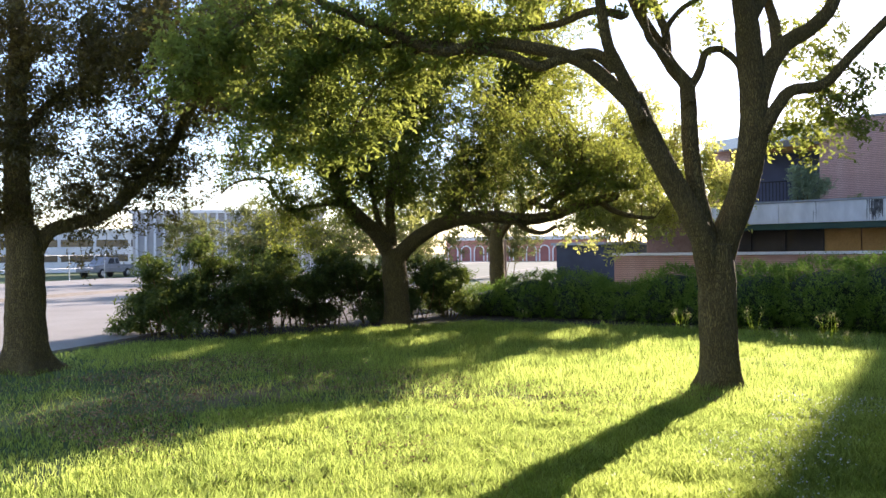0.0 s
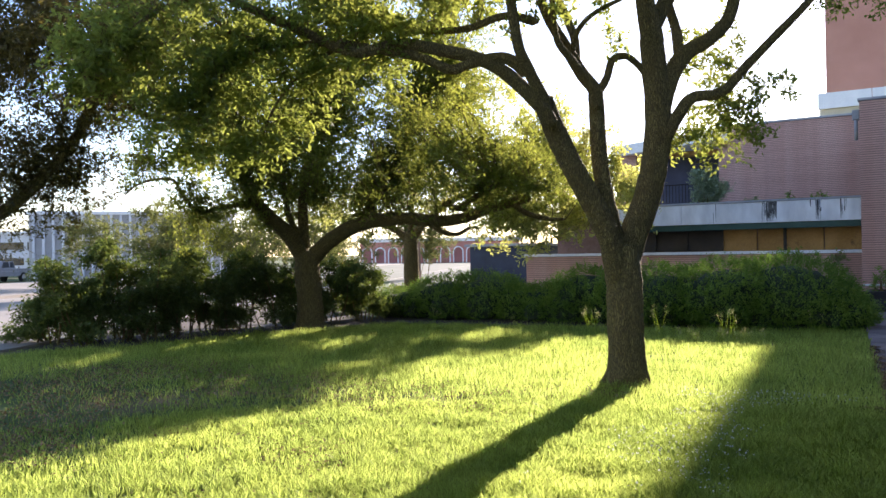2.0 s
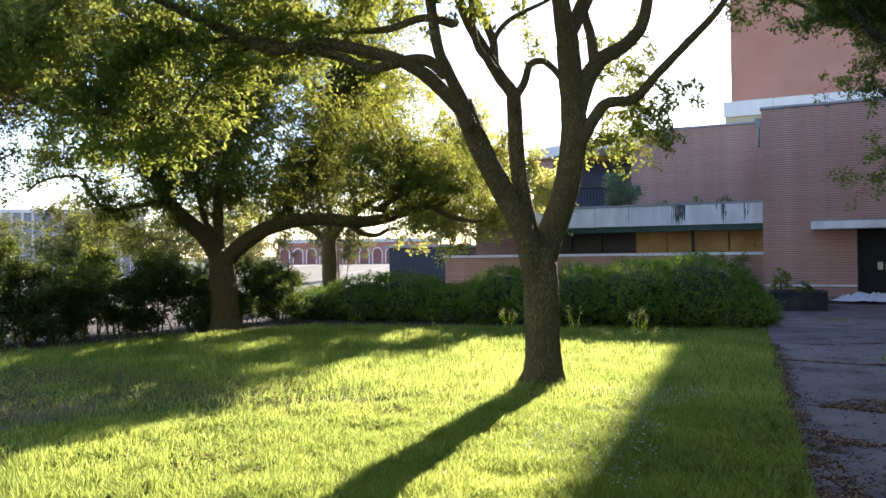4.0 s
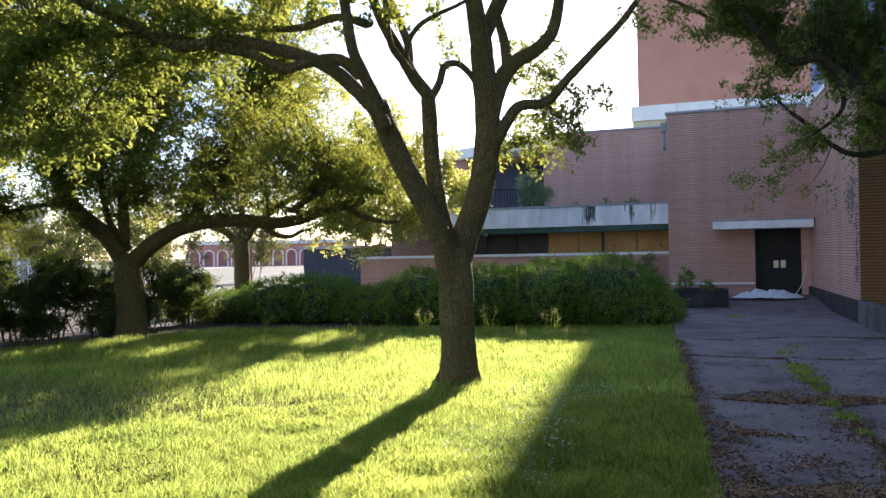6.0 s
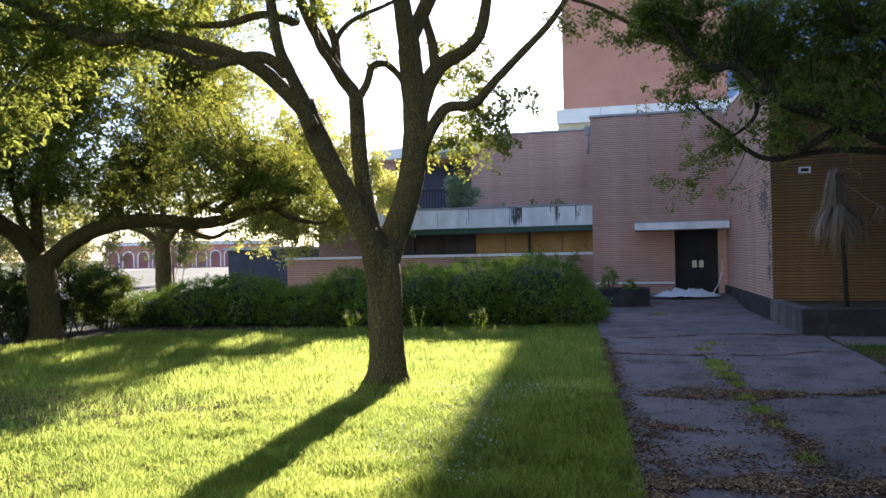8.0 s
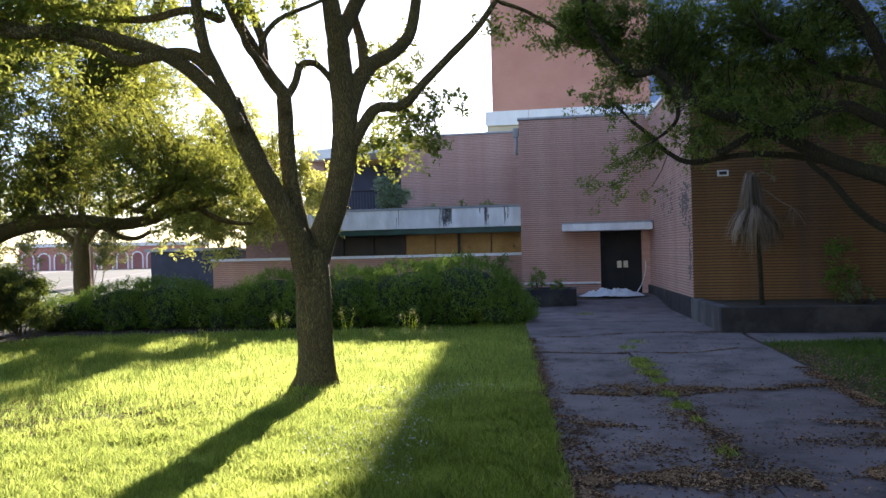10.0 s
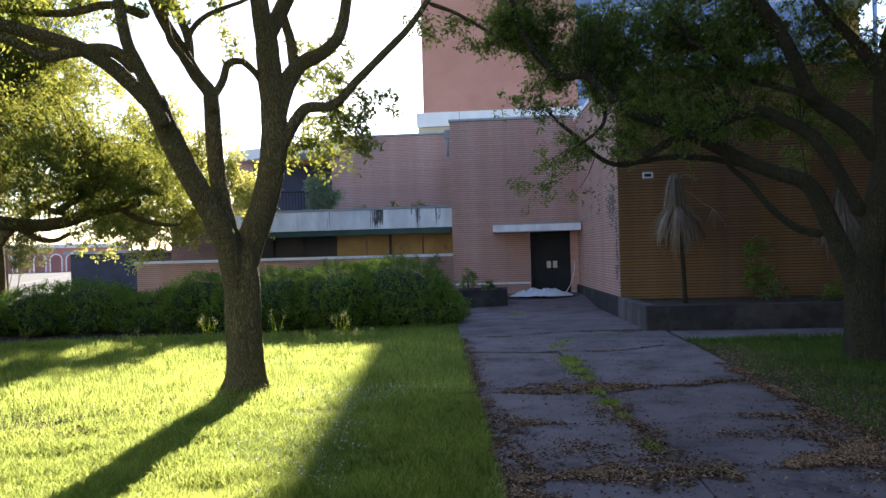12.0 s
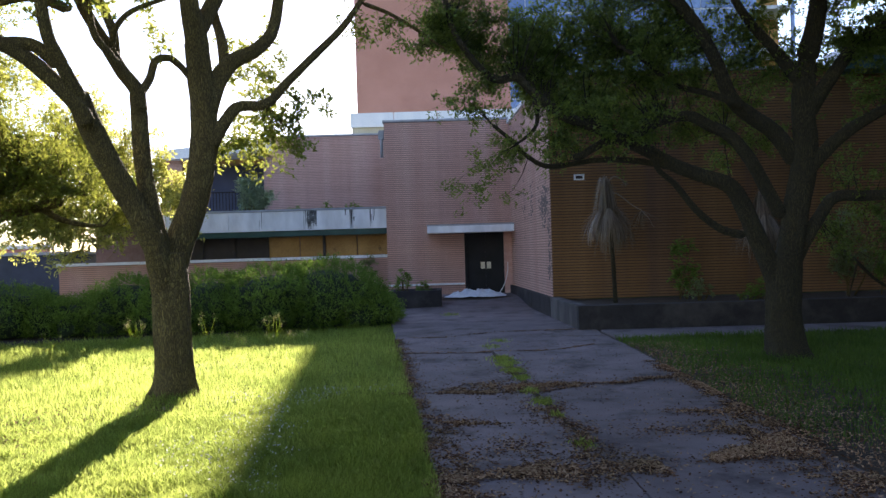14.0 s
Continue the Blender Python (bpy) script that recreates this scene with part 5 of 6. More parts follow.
LOOSE_LEAF = leafy("loose hedge leaves", (0.035, 0.065, 0.016), (0.100, 0.145, 0.038), (0.24, 0.30, 0.05), 0.38, 0.03, 0.4)
LIGHT_LEAF = leafy("pale sunlit leaves", (0.07, 0.11, 0.02), (0.13, 0.18, 0.035), (0.36, 0.44, 0.06), 0.5)
WILLOW_LEAF = leafy("dusty distant leaves", (0.07, 0.09, 0.03), (0.14, 0.16, 0.06), (0.26, 0.27, 0.08), 0.45, 0.03)
rng_hedge = random.Random(17)
for k, (x, y, h) in enumerate(((-15.3, 9.5, 1.15), (-14.7, 9.9, 1.75), (-14.5, 10.8, 1.95), (-14.4, 11.7, 1.6), (-14.3, 12.6, 1.7), (-14.0, 13.5, 1.75), (-13.8, 14.5, 1.55), (-13.4, 15.7, 1.5), (-12.7, 16.6, 1.35))):
    tiers = []
    for tier in range(9):
        z = h * (0.16 + 0.84 * tier / 8)
        tiers.append((x + rng_hedge.gauss(0, 0.42), y + rng_hedge.gauss(0, 0.42), z, rng_hedge.uniform(0.38, 0.62) * (1.0 if z < h * 0.8 else 0.7), 0.9 if z > h * 0.45 else 0.7))
    loose_shrub("loose dark leafy shrub with arching layered branches by the street", (x, y, 0.0), tiers, 30 + k, 190, 0.075, 0.2, LOOSE_LEAF, 11, 14, flat=0.42)
for k, (x, y, h) in enumerate(((-12.3, 19.6, 0.6), (-13.6, 19.2, 0.7), (-15.0, 18.6, 0.55))):
    loose_shrub("low yellow-green sunlit shrub behind the oak", (x, y, 0.0), [(x, y, h * 0.5, 0.6, 0.9), (x + 0.4, y, h * 0.6, 0.5, 0.8)], 50 + k, 60, 0.085, 0.2, LIGHT_LEAF, 6)
# far roadside trees, seen through the gaps
for k, (x, y, z, radius) in enumerate(((-40.0, 33.0, 3.6, 2.4), (-36.5, 36.5, 3.2, 2.0), (-33.0, 40.0, 3.0, 2.2), (-43.5, 29.5, 3.4, 2.0), (-30.0, 45.0, 3.4, 2.6), (-29.5, 27.5, 3.2, 2.0), (-27.0, 30.5, 3.4, 2.0), (-31.5, 24.8, 3.0, 1.8))):
    loose_shrub("pale dusty tree with drooping leaves across the street", (x, y, 0.0), [(x, y, z, radius, 0.55), (x + 0.9, y + 0.4, z - 0.9, radius * 0.7, 0.55), (x - 0.8, y - 0.3, z - 0.7, radius * 0.7, 0.55)], 60 + k, 18, 0.17, 0.5, WILLOW_LEAF, 5, 18, "roadside_tree", "far roadside trees")
# plants on the balcony and in the planters
loose_shrub("bushy grey-green shrub growing on the balcony", (-7.2, 30.2, 3.12), [(-7.2, 30.2, 3.75, 0.6, 1), (-7.25, 30.2, 4.35, 0.58, 1), (-6.8, 30.1, 3.9, 0.5, 0.8)], 70, 260, 0.07, 0.16, leafy("balcony leaves", (0.20, 0.27, 0.15), (0.36, 0.43, 0.26), (0.36, 0.42, 0.18), 0.3, 0.05), 6, group="plants on the building")
for k, (x, y, z, h) in enumerate(((-5.1, 27.5, 3.1, 0.25), (-4.0, 27.6, 3.1, 0.35), (-3.1, 27.5, 3.1, 0.3), (-2.5, 26.5, 0.0, 1.75), (-1.2, 22.8, 0.48, 0.75), (-0.6, 23.0, 0.48, 0.3),
                                  (5.6, 17.4, 0.4, 0.55), (7.0, 17.4, 0.4, 0.45), (5.45, 17.9, 0.4, 1.5), (9.1, 17.6, 0.4, 2.2), (9.9, 17.4, 0.4, 2.0), (6.6, 17.0, 0.4, 0.3))):
    loose_shrub("spindly green weed growing wild at the building", (x, y, z), [(x, y, z + h * 0.75, 0.10 + 0.16 * h, 0.7), (x + 0.12, y, z + h * 0.4, 0.10 + 0.2 * h, 0.7), (x - 0.15, y, z + h * 0.3, 0.08 + 0.16 * h, 0.6)], 80 + k, 240, 0.07, 0.12, HEDGE_LEAF if k % 3 else LIGHT_LEAF, 4, 8, "weed", "weeds at the building")


BED_EDGE = ((8.2, -14.0), (9.8, -13.0), (11.5, -12.7), (12.9, -12.3), (13.9, -11.8), (15.7, -11.2), (16.5, -10.6), (17.8, -10.0), (21.0, -9.0))


def inside_lawn(x, y):
    """Share of grass at a place: 1 on the lawn, thin where the ground is worn, 0 off it."""
    across = -0.9075 * x - 0.42 * y
    left = path_left(y)
    if across > 9.9 or y > 21 or (left < x and y < 26):
        return 0.0
    if y > 12 and y > 15.9 + 0.22 * (x + 9.6) + 0.35 * noise.noise(Vector((x * 1.2, 0, 6.0))) and x > -11:
        return 0.06
    if x < bent(BED_EDGE, y) + 0.3 * noise.noise(Vector((x * 1.5, y * 1.5, 6.0))):
        return 0.05
    worn = noise.noise(Vector((x * 0.45, y * 0.45, 4.0))) + 0.5 * noise.noise(Vector((x * 1.6, y * 1.6, 9.0)))
    dry = min(1.0, max(0.0, (-3.0 - x) / 4.0)) * min(1.0, max(0.0, (9.0 - y) / 3.0))
    return max(0.16, min(1.0, 1.1 - 0.92 * dry + 0.5 * worn))


def inside_bed(x, y):
    """Share of shade-coloured grass under the broad oak, thin along the path."""
    if x < 3.05 or y > 14.2 or y < 3:
        return 0.0
    return max(0.0, min(1.0, 0.25 + 0.4 * (x - 3.2) + 0.07 * (y - 9.0) + 0.5 * noise.noise(Vector((x * 0.8, y * 0.8, 2.0)))))


def grass_field(name, label, count, seed, near, far, az0, az1, height, mat, where=inside_lawn):
    """Blades over a sector of the lawn, thinning with the distance: bent, tapered strips."""
    rng = np.random.default_rng(seed)
    distance = near + (far - near) * rng.random(count) ** 0.95
    azimuth = np.radians(rng.uniform(az0, az1, count))
    x, y = distance * np.sin(azimuth), distance * np.cos(azimuth)
    cover = np.array([where(a, b) for a, b in zip(x, y)])
    keep = rng.random(count) < cover
    x, y, distance, cover = x[keep], y[keep], distance[keep], cover[keep]
    n = len(x)
    clump = np.array([noise.noise(Vector((a * 2.3, b * 2.3, 0.0))) + 0.6 * noise.noise(Vector((a * 7, b * 7, 3.0))) for a, b in zip(x, y)])
    tall = height * (0.55 + 0.45 * cover) * (1 + 0.45 * clump) * rng.uniform(0.55, 1.3, n)
    wide = (0.0018 + 0.00027 * distance) * rng.uniform(0.8, 1.5, n)
    turn, lean, way = rng.uniform(0, 2 * np.pi, n), rng.uniform(0.08, 0.85, n) * tall, rng.uniform(0, 2 * np.pi, n)
    side = np.stack((np.cos(turn), np.sin(turn), np.zeros(n)), axis=1) * wide[:, None]
    off = np.stack((np.cos(way), np.sin(way), np.zeros(n)), axis=1)
    foot = np.stack((x, y, np.zeros(n) - 0.005), axis=1)
    middle = foot + off * (lean * 0.3)[:, None] + np.array((0, 0, 1.0)) * (tall * 0.6)[:, None]
    tip = foot + off * lean[:, None] + np.array((0, 0, 1.0)) * (tall * 0.95)[:, None]
    verts = np.stack((foot - side, foot + side, middle + side * 0.8, middle - side * 0.8, tip + side * 0.12, tip - side * 0.12), axis=1).reshape(-1, 3)
    k = np.arange(n)[:, None] * 6
    if near > 8.5:  # far blades are single strips
        verts = np.stack((foot - side, foot + side, tip + side * 0.25, tip - side * 0.25), axis=1).reshape(-1, 3)
        faces = np.arange(4 * n).reshape(n, 4)
    else:
        faces = np.concatenate((k + np.array((0, 1, 2, 3)), k + np.array((3, 2, 4, 5))), axis=0)
    ob = mesh_of(name, verts, faces, mat)
    return tagged(ob, label, "grass", kind="stuff")


grass_field("grass", "lush sunlit lawn grass in front of the oak", 230000, 21, 5.0, 9.0, -74, 3, 0.095, GRASS)
grass_field("grass", "lawn grass at the standing place by the path", 16000, 24, 0.4, 5.0, -150, 30, 0.085, GRASS)
grass_field("grass", "lawn grass running back to the shrubs", 210000, 22, 9.0, 19.5, -72, 0, 0.105, GRASS)
grass_field("grass", "thin grass under the broad oak with shade in its colour", 64000, 23, 5.2, 17.0, 8, 34, 0.12, SHADE_GRASS, inside_bed)
sheet("bed_soil", [(3.04, 1.0), (14.0, 1.0), (14.0, 14.24), (3.04, 14.24)], 0.004, SOIL, "bare brown soil and litter under the broad oak", "soil")


def scatter(name, label, category, count, seed, place, size, mat, lift=0.01, flat=0.35, width=0.5):
    """Small flat pieces lying on the ground; place(rng) gives x, y, z or None."""
    rng = np.random.default_rng(seed)
    spots = [p for p in (place(rng) for _ in range(count)) if p]
    axis = rng.normal(size=(len(spots), 3))
    axis[:, 2] = axis[:, 2] * flat + 0.2
    verts, faces = leaf_quads(rng, np.array(spots) + np.array((0, 0, lift)), size, width, 2.2, axis=axis)
    return tagged(mesh_of(name, verts, faces, mat), label, category, kind="stuff")


LITTER_HEAPS = ((0.55, 9.45, 0.30, 0.22, 3), (0.30, 9.25, 0.25, 0.06, 1), (1.25, 9.50, 0.26, 0.13, 2), (1.02, 8.15, 0.12, 0.35, 1.4), (1.16, 6.95, 0.09, 0.40, 1.4), (0.05, 7.60, 0.16, 0.06, 0.5), (0.42, 7.50, 0.20, 0.05, 0.5),
                (0.55, 6.60, 0.16, 0.20, 0.5), (2.05, 7.15, 0.25, 0.16, 0.5), (2.75, 7.05, 0.28, 0.20, 1.4), (2.60, 7.85, 0.22, 0.05, 0.5), (1.85, 9.60, 0.20, 0.05, 0.4), (2.55, 9.85, 0.22, 0.06, 0.5), (0.90, 10.9, 0.12, 0.7, 1.0))


def litter_spot(rng):
    pick = rng.random()
    if pick < 0.20:  # along the lawn's edge
        y = 5.0 + 10 * rng.random() ** 1.7
        x = path_left(y) + abs(rng.normal()) * (0.20 if y < 8 else 0.09) - 0.03
    elif pick < 0.40:  # along the bed of the broad oak
        y = 4.8 + 6.5 * rng.random() ** 1.3
        x = 3.02 - abs(rng.normal()) * (0.30 if y < 8 else 0.10)
    elif pick < 0.68:  # the drift across the path
        x = -0.2 + 3.3 * rng.random()
        y = bent(ROW_BENDS[1], x) + 0.06 + rng.normal() * (0.05 + 0.24 * math.exp(-((x - 1.15) / 0.45) ** 2) + 0.16 * math.exp(-((x - 2.9) / 0.5) ** 2))
        if 1.62 < x < 2.0 and rng.random() < 0.85:
            return None
    elif pick < 0.90:
        weights = np.array([h[4] for h in LITTER_HEAPS])
        cx, cy, sx, sy, _ = LITTER_HEAPS[int(rng.choice(len(LITTER_HEAPS), p=weights / weights.sum()))]
        x, y = cx + rng.normal() * sx, cy + rng.normal() * sy
    elif pick < 0.96:
        j = int(rng.integers(2, 5))
        x = rng.uniform(-0.7, 2.6)
        y = bent(ROW_BENDS[j], x) + rng.normal() * 0.035
    else:
        x, y = rng.uniform(-0.4, 3.0), 5.0 + 11 * rng.random() ** 1.5
    heap = noise.noise(Vector((x * 2.5, y * 2.5, 12.0))) + 0.6 * noise.noise(Vector((x * 7.0, y * 7.0, 3.0)))
    if heap < -0.08 and pick < 0.96 and rng.random() < 0.8:
        return None
    return (x, y, rise(y) + 0.035)


DRY_LEAF = leafy("dry fallen leaves", (0.15, 0.065, 0.030), (0.50, 0.33, 0.20), (0.2, 0.12, 0.05), 0.15, 0.02)
scatter("leaf_litter", "dry brown fallen leaves along the path's joints", "leaf litter", 26000, 31, litter_spot, 0.034, DRY_LEAF, 0.012, 0.3, 0.42)
scatter("leaf_mould", "dark rotted leaf crumbs in the path's joints", "leaf litter", 46000, 36, litter_spot, 0.028, leafy("leaf mould", (0.05, 0.024, 0.012), (0.13, 0.062, 0.030), (0.03, 0.02, 0.01), 0.05, 0.02), 0.004, 0.1, 0.8)


def lawn_litter(rng):
    x, y = rng.uniform(-11, -3.0), rng.uniform(3.5, 9.5)
    worn = noise.noise(Vector((x * 0.45, y * 0.45, 4.0)))
    return (x, y, 0.01 + 0.05 * rng.random()) if worn < -0.05 or rng.random() < 0.15 else None


scatter("leaf_litter", "dry leaves and straw on the worn lawn", "leaf litter", 20000, 32, lawn_litter, 0.04, DRY_LEAF)


def right_litter(rng):
    x, y = 3.05 + abs(rng.normal()) * 0.65, rng.uniform(4.5, 13.5)
    return (x, y, 0.02 + 0.03 * rng.random())


scatter("leaf_litter", "dry leaves under the broad oak", "leaf litter", 7000, 33, right_litter, 0.034, DRY_LEAF)
PETAL = leafy("white clover petals", (0.6, 0.6, 0.55), (0.85, 0.85, 0.8), (0.7, 0.72, 0.6), 0.4, 0.02)


def clover_spot(rng):
    x, y = rng.uniform(-2.6, -0.25), rng.uniform(5.0, 9.5)
    patch = noise.noise(Vector((x * 0.8, y * 0.8, 20.0))) + 0.4 * noise.noise(Vector((x * 3, y * 3, 7.0)))
    return (x, y, 0.075 + 0.04 * rng.random()) if patch > 0.12 and x < path_left(y) - 0.1 else None


scatter("clover_flowers", "tiny white clover flowers in the grass", "flowers", 2600, 34, clover_spot, 0.020, PETAL, flat=1.0, width=0.9)

# tufts in the path's joints
TUFT = []
rng_tuft = np.random.default_rng(8)
for cx, cy, r, n in ((0.84, 11.9, 0.13, 260), (0.86, 11.4, 0.14, 300), (0.92, 10.7, 0.11, 220), (0.95, 10.1, 0.08, 120), (0.96, 9.15, 0.09, 120), (1.02, 8.5, 0.09, 200), (1.08, 7.8, 0.06, 50), (1.12, 6.6, 0.08, 70), (0.78, 13.4, 0.15, 70), (0.95, 14.2, 0.15, 70), (0.1, 20.3, 0.2, 110), (-0.05, 22.2, 0.2, 110)):
    for _ in range(n):
        TUFT.append((cx + rng_tuft.normal() * r * 0.6, cy + rng_tuft.normal() * r, rise(cy) + 0.05))
axis = rng_tuft.normal(size=(len(TUFT), 3)) * 0.6
axis[:, 2] = 1.0
verts, faces = leaf_quads(rng_tuft, np.array(TUFT), 0.085, 0.12, axis=axis)
tagged(mesh_of("grass_tufts", verts, faces, GRASS), "green grass tufts in the path's cracks", "grass", kind="stuff")


BLOSSOM = leafy("cream blossom", (0.35, 0.33, 0.16), (0.62, 0.58, 0.32), (0.6, 0.56, 0.25), 0.4, 0.02)


def weed_flower(label, x, y, h, seed, heads):
    rng = np.random.default_rng(seed)
    root = thing("wildflower", label, "wildflower", (x, y, 0.0), group="wildflowers at the lawn's far edge")
    tops = []
    for k in range(heads):
        end = Vector((rng.normal() * 0.10, rng.normal() * 0.08, h * rng.uniform(0.75, 1.05)))
        way = catmull([Vector((rng.normal() * 0.03, rng.normal() * 0.03, -0.01)), end * 0.55 + Vector((rng.normal() * 0.03, 0, 0)), end], 4)
        verts, faces = tube(way, [0.005 * (1 - 0.5 * i / (len(way) - 1)) for i in range(len(way))], 5)
        mesh_of("stem", [tuple(v) for v in verts], faces, GRASS, root)
        spots = np.array(end)[None, :] + rng.normal(size=(12, 3)) * np.array((0.022, 0.022, 0.035))
        verts, faces = leaf_quads(rng, spots, 0.021, 0.8, 0.5)
        mesh_of("blossom", verts, faces, BLOSSOM, root, "cream blossom")
        tops.append(end)
    spots = np.array([tuple(tops[int(rng.integers(len(tops)))] * float(rng.uniform(0.15, 0.75))) for _ in range(14)]) + rng.normal(size=(14, 3)) * 0.03
    verts, faces = leaf_quads(rng, spots, 0.05, 0.3)
    tagged(mesh_of("foliage", verts, faces, LIGHT_LEAF, root), kind="stuff")
    return root


for k, (x, y, h, heads) in enumerate(((-5.75, 14.6, 0.62, 7), (-4.36, 14.6, 0.62, 3), (-3.27, 14.6, 0.55, 3), (-3.10, 14.5, 0.6, 3), (-9.9, 15.4, 0.4, 3), (-7.3, 14.9, 0.3, 2),
                                  (-4.1, 14.6, 0.25, 2), (-3.7, 14.3, 0.28, 3), (-3.3, 14.4, 0.25, 3), (-2.9, 14.2, 0.3, 3), (-2.6, 14.5, 0.25, 2), (-4.5, 14.9, 0.25, 3), (-5.6, 15.0, 0.22, 2), (-2.1, 17.2, 0.45, 2))):
    weed_flower("tall pale wildflower standing over the grass" if h > 0.5 else "short white wildflowers at the shadow's edge", x, y, h, 100 + k, heads)


# ---- loose things ----
STRAW = leafy("dead palm straw", (0.13, 0.092, 0.064), (0.40, 0.31, 0.235), (0.2, 0.14, 0.08), 0.15, 0.05)


def dead_palm(label, x, y, z, h, seed):
    rng = np.random.default_rng(seed)
    root = thing("dead_palm", label, "palm", (x, y, z), group="dead palms in the planter")
    way = catmull([(0, 0, -0.03), (-0.03, 0, h * 0.35), (-0.06, 0.02, h * 0.7), (-0.14, 0.03, h)], 6)
    verts, faces = tube(way, [0.055 - 0.02 * i / (len(way) - 1) for i in range(len(way))], 9, 0.2)
    mesh_of("trunk", [tuple(v) for v in verts], faces, SHADED_BARK, root, smooth=True)
    for k in range(64):
        a = rng.uniform(0, 2 * math.pi)
        if k < 24:  # folded upper fronds, hanging close
            drop, out, top = rng.uniform(0.6, 1.05), rng.uniform(0.06, 0.24), Vector((-0.14, 0.03, h * rng.uniform(0.9, 1.0)))
        else:  # the older skirt below them
            drop, out, top = rng.uniform(0.35, 0.75), rng.uniform(0.25, 0.58), Vector((-0.10, 0.03, h * rng.uniform(0.66, 0.76)))
        away = Vector((math.cos(a), math.sin(a) * 0.8, 0))
        bend = catmull([top, top + away * out * 0.5 + Vector((0, 0, 0.05)), top + away * out + Vector((0, 0, -drop * 0.5)), top + away * out * 1.05 + Vector((0, 0, -drop))], 3)
        side = Vector((-away.y, away.x, 0))
        strip_v, strip_f = [], []
        for s in range(10):
            shift = side * rng.normal() * 0.13 + away * rng.normal() * 0.10 + Vector((0, 0, rng.normal() * 0.10))
            b = len(strip_v)
            for i, p in enumerate(bend):
                t = i / (len(bend) - 1)
                w = 0.012 * (1 - 0.7 * t)
                q = p + shift * t
                strip_v += [tuple(q + side * w), tuple(q - side * w)]
                if i:
                    strip_f.append((b + 2 * i - 2, b + 2 * i - 1, b + 2 * i + 1, b + 2 * i))
        mesh_of("frond", strip_v, strip_f, STRAW, root)
    return root


def stray_frond(palm, rng, spine, tuft):
    """A long bare stalk that bends away from the crown and ends in a hanging tuft."""
    verts, faces = tube(catmull(spine, 5), [0.012] * (5 * (len(spine) - 1) + 1), 6)
    stalk = mesh_of("stalk", [tuple(v) for v in verts], faces, STRAW, palm)
    end = Vector(spine[-1])
    strip_v, strip_f = [], []
    for k in range(26):
        goal = end + Vector((rng.normal() * tuft * 0.4, rng.normal() * tuft * 0.25, -tuft * rng.uniform(0.5, 1.1)))
        side, b = Vector((0.010, 0.004, 0)), len(strip_v)
        for t in (0.0, 0.5, 1.0):
            q = end.lerp(goal, t) + Vector((0, 0, 0.05 * math.sin(math.pi * t)))
            strip_v += [tuple(q + side * (1 - 0.7 * t)), tuple(q - side * (1 - 0.7 * t))]
        strip_f += [(b, b + 1, b + 3, b + 2), (b + 2, b + 3, b + 5, b + 4)]
    mesh_of("tuft", strip_v, strip_f, STRAW, stalk)


palm = dead_palm("dead palm with a skirt of dry hanging fronds", 3.78, 17.5, 0.43, 2.70, 5)
rng_palm = np.random.default_rng(77)
stray_frond(palm, rng_palm, [(-0.12, 0.0, 2.45), (0.10, -0.05, 2.40), (0.40, -0.08, 2.15), (0.62, -0.08, 2.02)], 0.40)
stray_frond(palm, rng_palm, [(-0.14, 0.0, 2.62), (0.02, -0.05, 2.78), (0.16, -0.06, 2.74), (0.28, -0.06, 2.66)], 0.10)
dead_palm("shorter dead palm with dry fronds against the wall", 7.38, 17.9, 0.43, 2.35, 6)

branch = thing("fallen_branch", "dead grey branch leaning across the planter", "branch", (8.55, 17.0, 0.43))
verts, faces = tube(catmull([(0.0, 0.0, 1.05), (0.35, 0.02, 0.75), (0.75, 0.0, 0.35), (1.25, -0.05, 0.05)], 6), [0.045 - 0.0012 * k for k in range(19)], 8, 0.2)
mesh_of("stem", [tuple(v) for v in verts], faces, SHADED_BARK, branch, smooth=True)
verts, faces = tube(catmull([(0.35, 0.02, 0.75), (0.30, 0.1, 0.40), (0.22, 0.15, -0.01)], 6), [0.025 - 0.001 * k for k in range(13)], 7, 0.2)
mesh_of("twig", [tuple(v) for v in verts], faces, SHADED_BARK, branch, smooth=True)

# crumpled plastic sheet before the door
bm = bmesh.new()
bmesh.ops.create_grid(bm, x_segments=60, y_segments=40, size=1.0)
for v in bm.verts:
    x, y = v.co.x, v.co.y
    r2 = math.sqrt(x * x + y * y) * (1 + 0.22 * noise.noise(Vector((math.atan2(y, x) * 1.4, 2.0, 0.0))))
    hill = max(0.0, 1 - r2 * r2) ** 1.2
    fold = abs(noise.noise(Vector((x * 3.2, y * 4.0, 1.0)))) * 0.6 + 0.35 * abs(noise.noise(Vector((x * 8, y * 9, 4.0))))
    v.co = Vector((0.98 + x * 1.0, 24.55 + y * 0.62, rise(24.5) + 0.035 + hill * (0.10 + 0.42 * fold)))
bmesh.ops.delete(bm, geom=[v for v in bm.verts if ((v.co.x - 0.98) / 1.0) ** 2 + ((v.co.y - 24.55) / 0.62) ** 2 > 1.0 + 0.15 * noise.noise(v.co * 5)], context="VERTS")
heap = part("plastic_sheet", bm, surface("white plastic sheeting", (0.62, 0.66, 0.72), (0.82, 0.84, 0.86), 4.0, 0.35, 0.3, 20.0), smooth=True)
solid = heap.modifiers.new("thickness", "SOLIDIFY")
solid.thickness = 0.006
tagged(heap, "crumpled white plastic sheet heaped before the door", "plastic sheet")
pole = thing("metal_pole", "bent pale metal tube leaning beside the door", "tube")
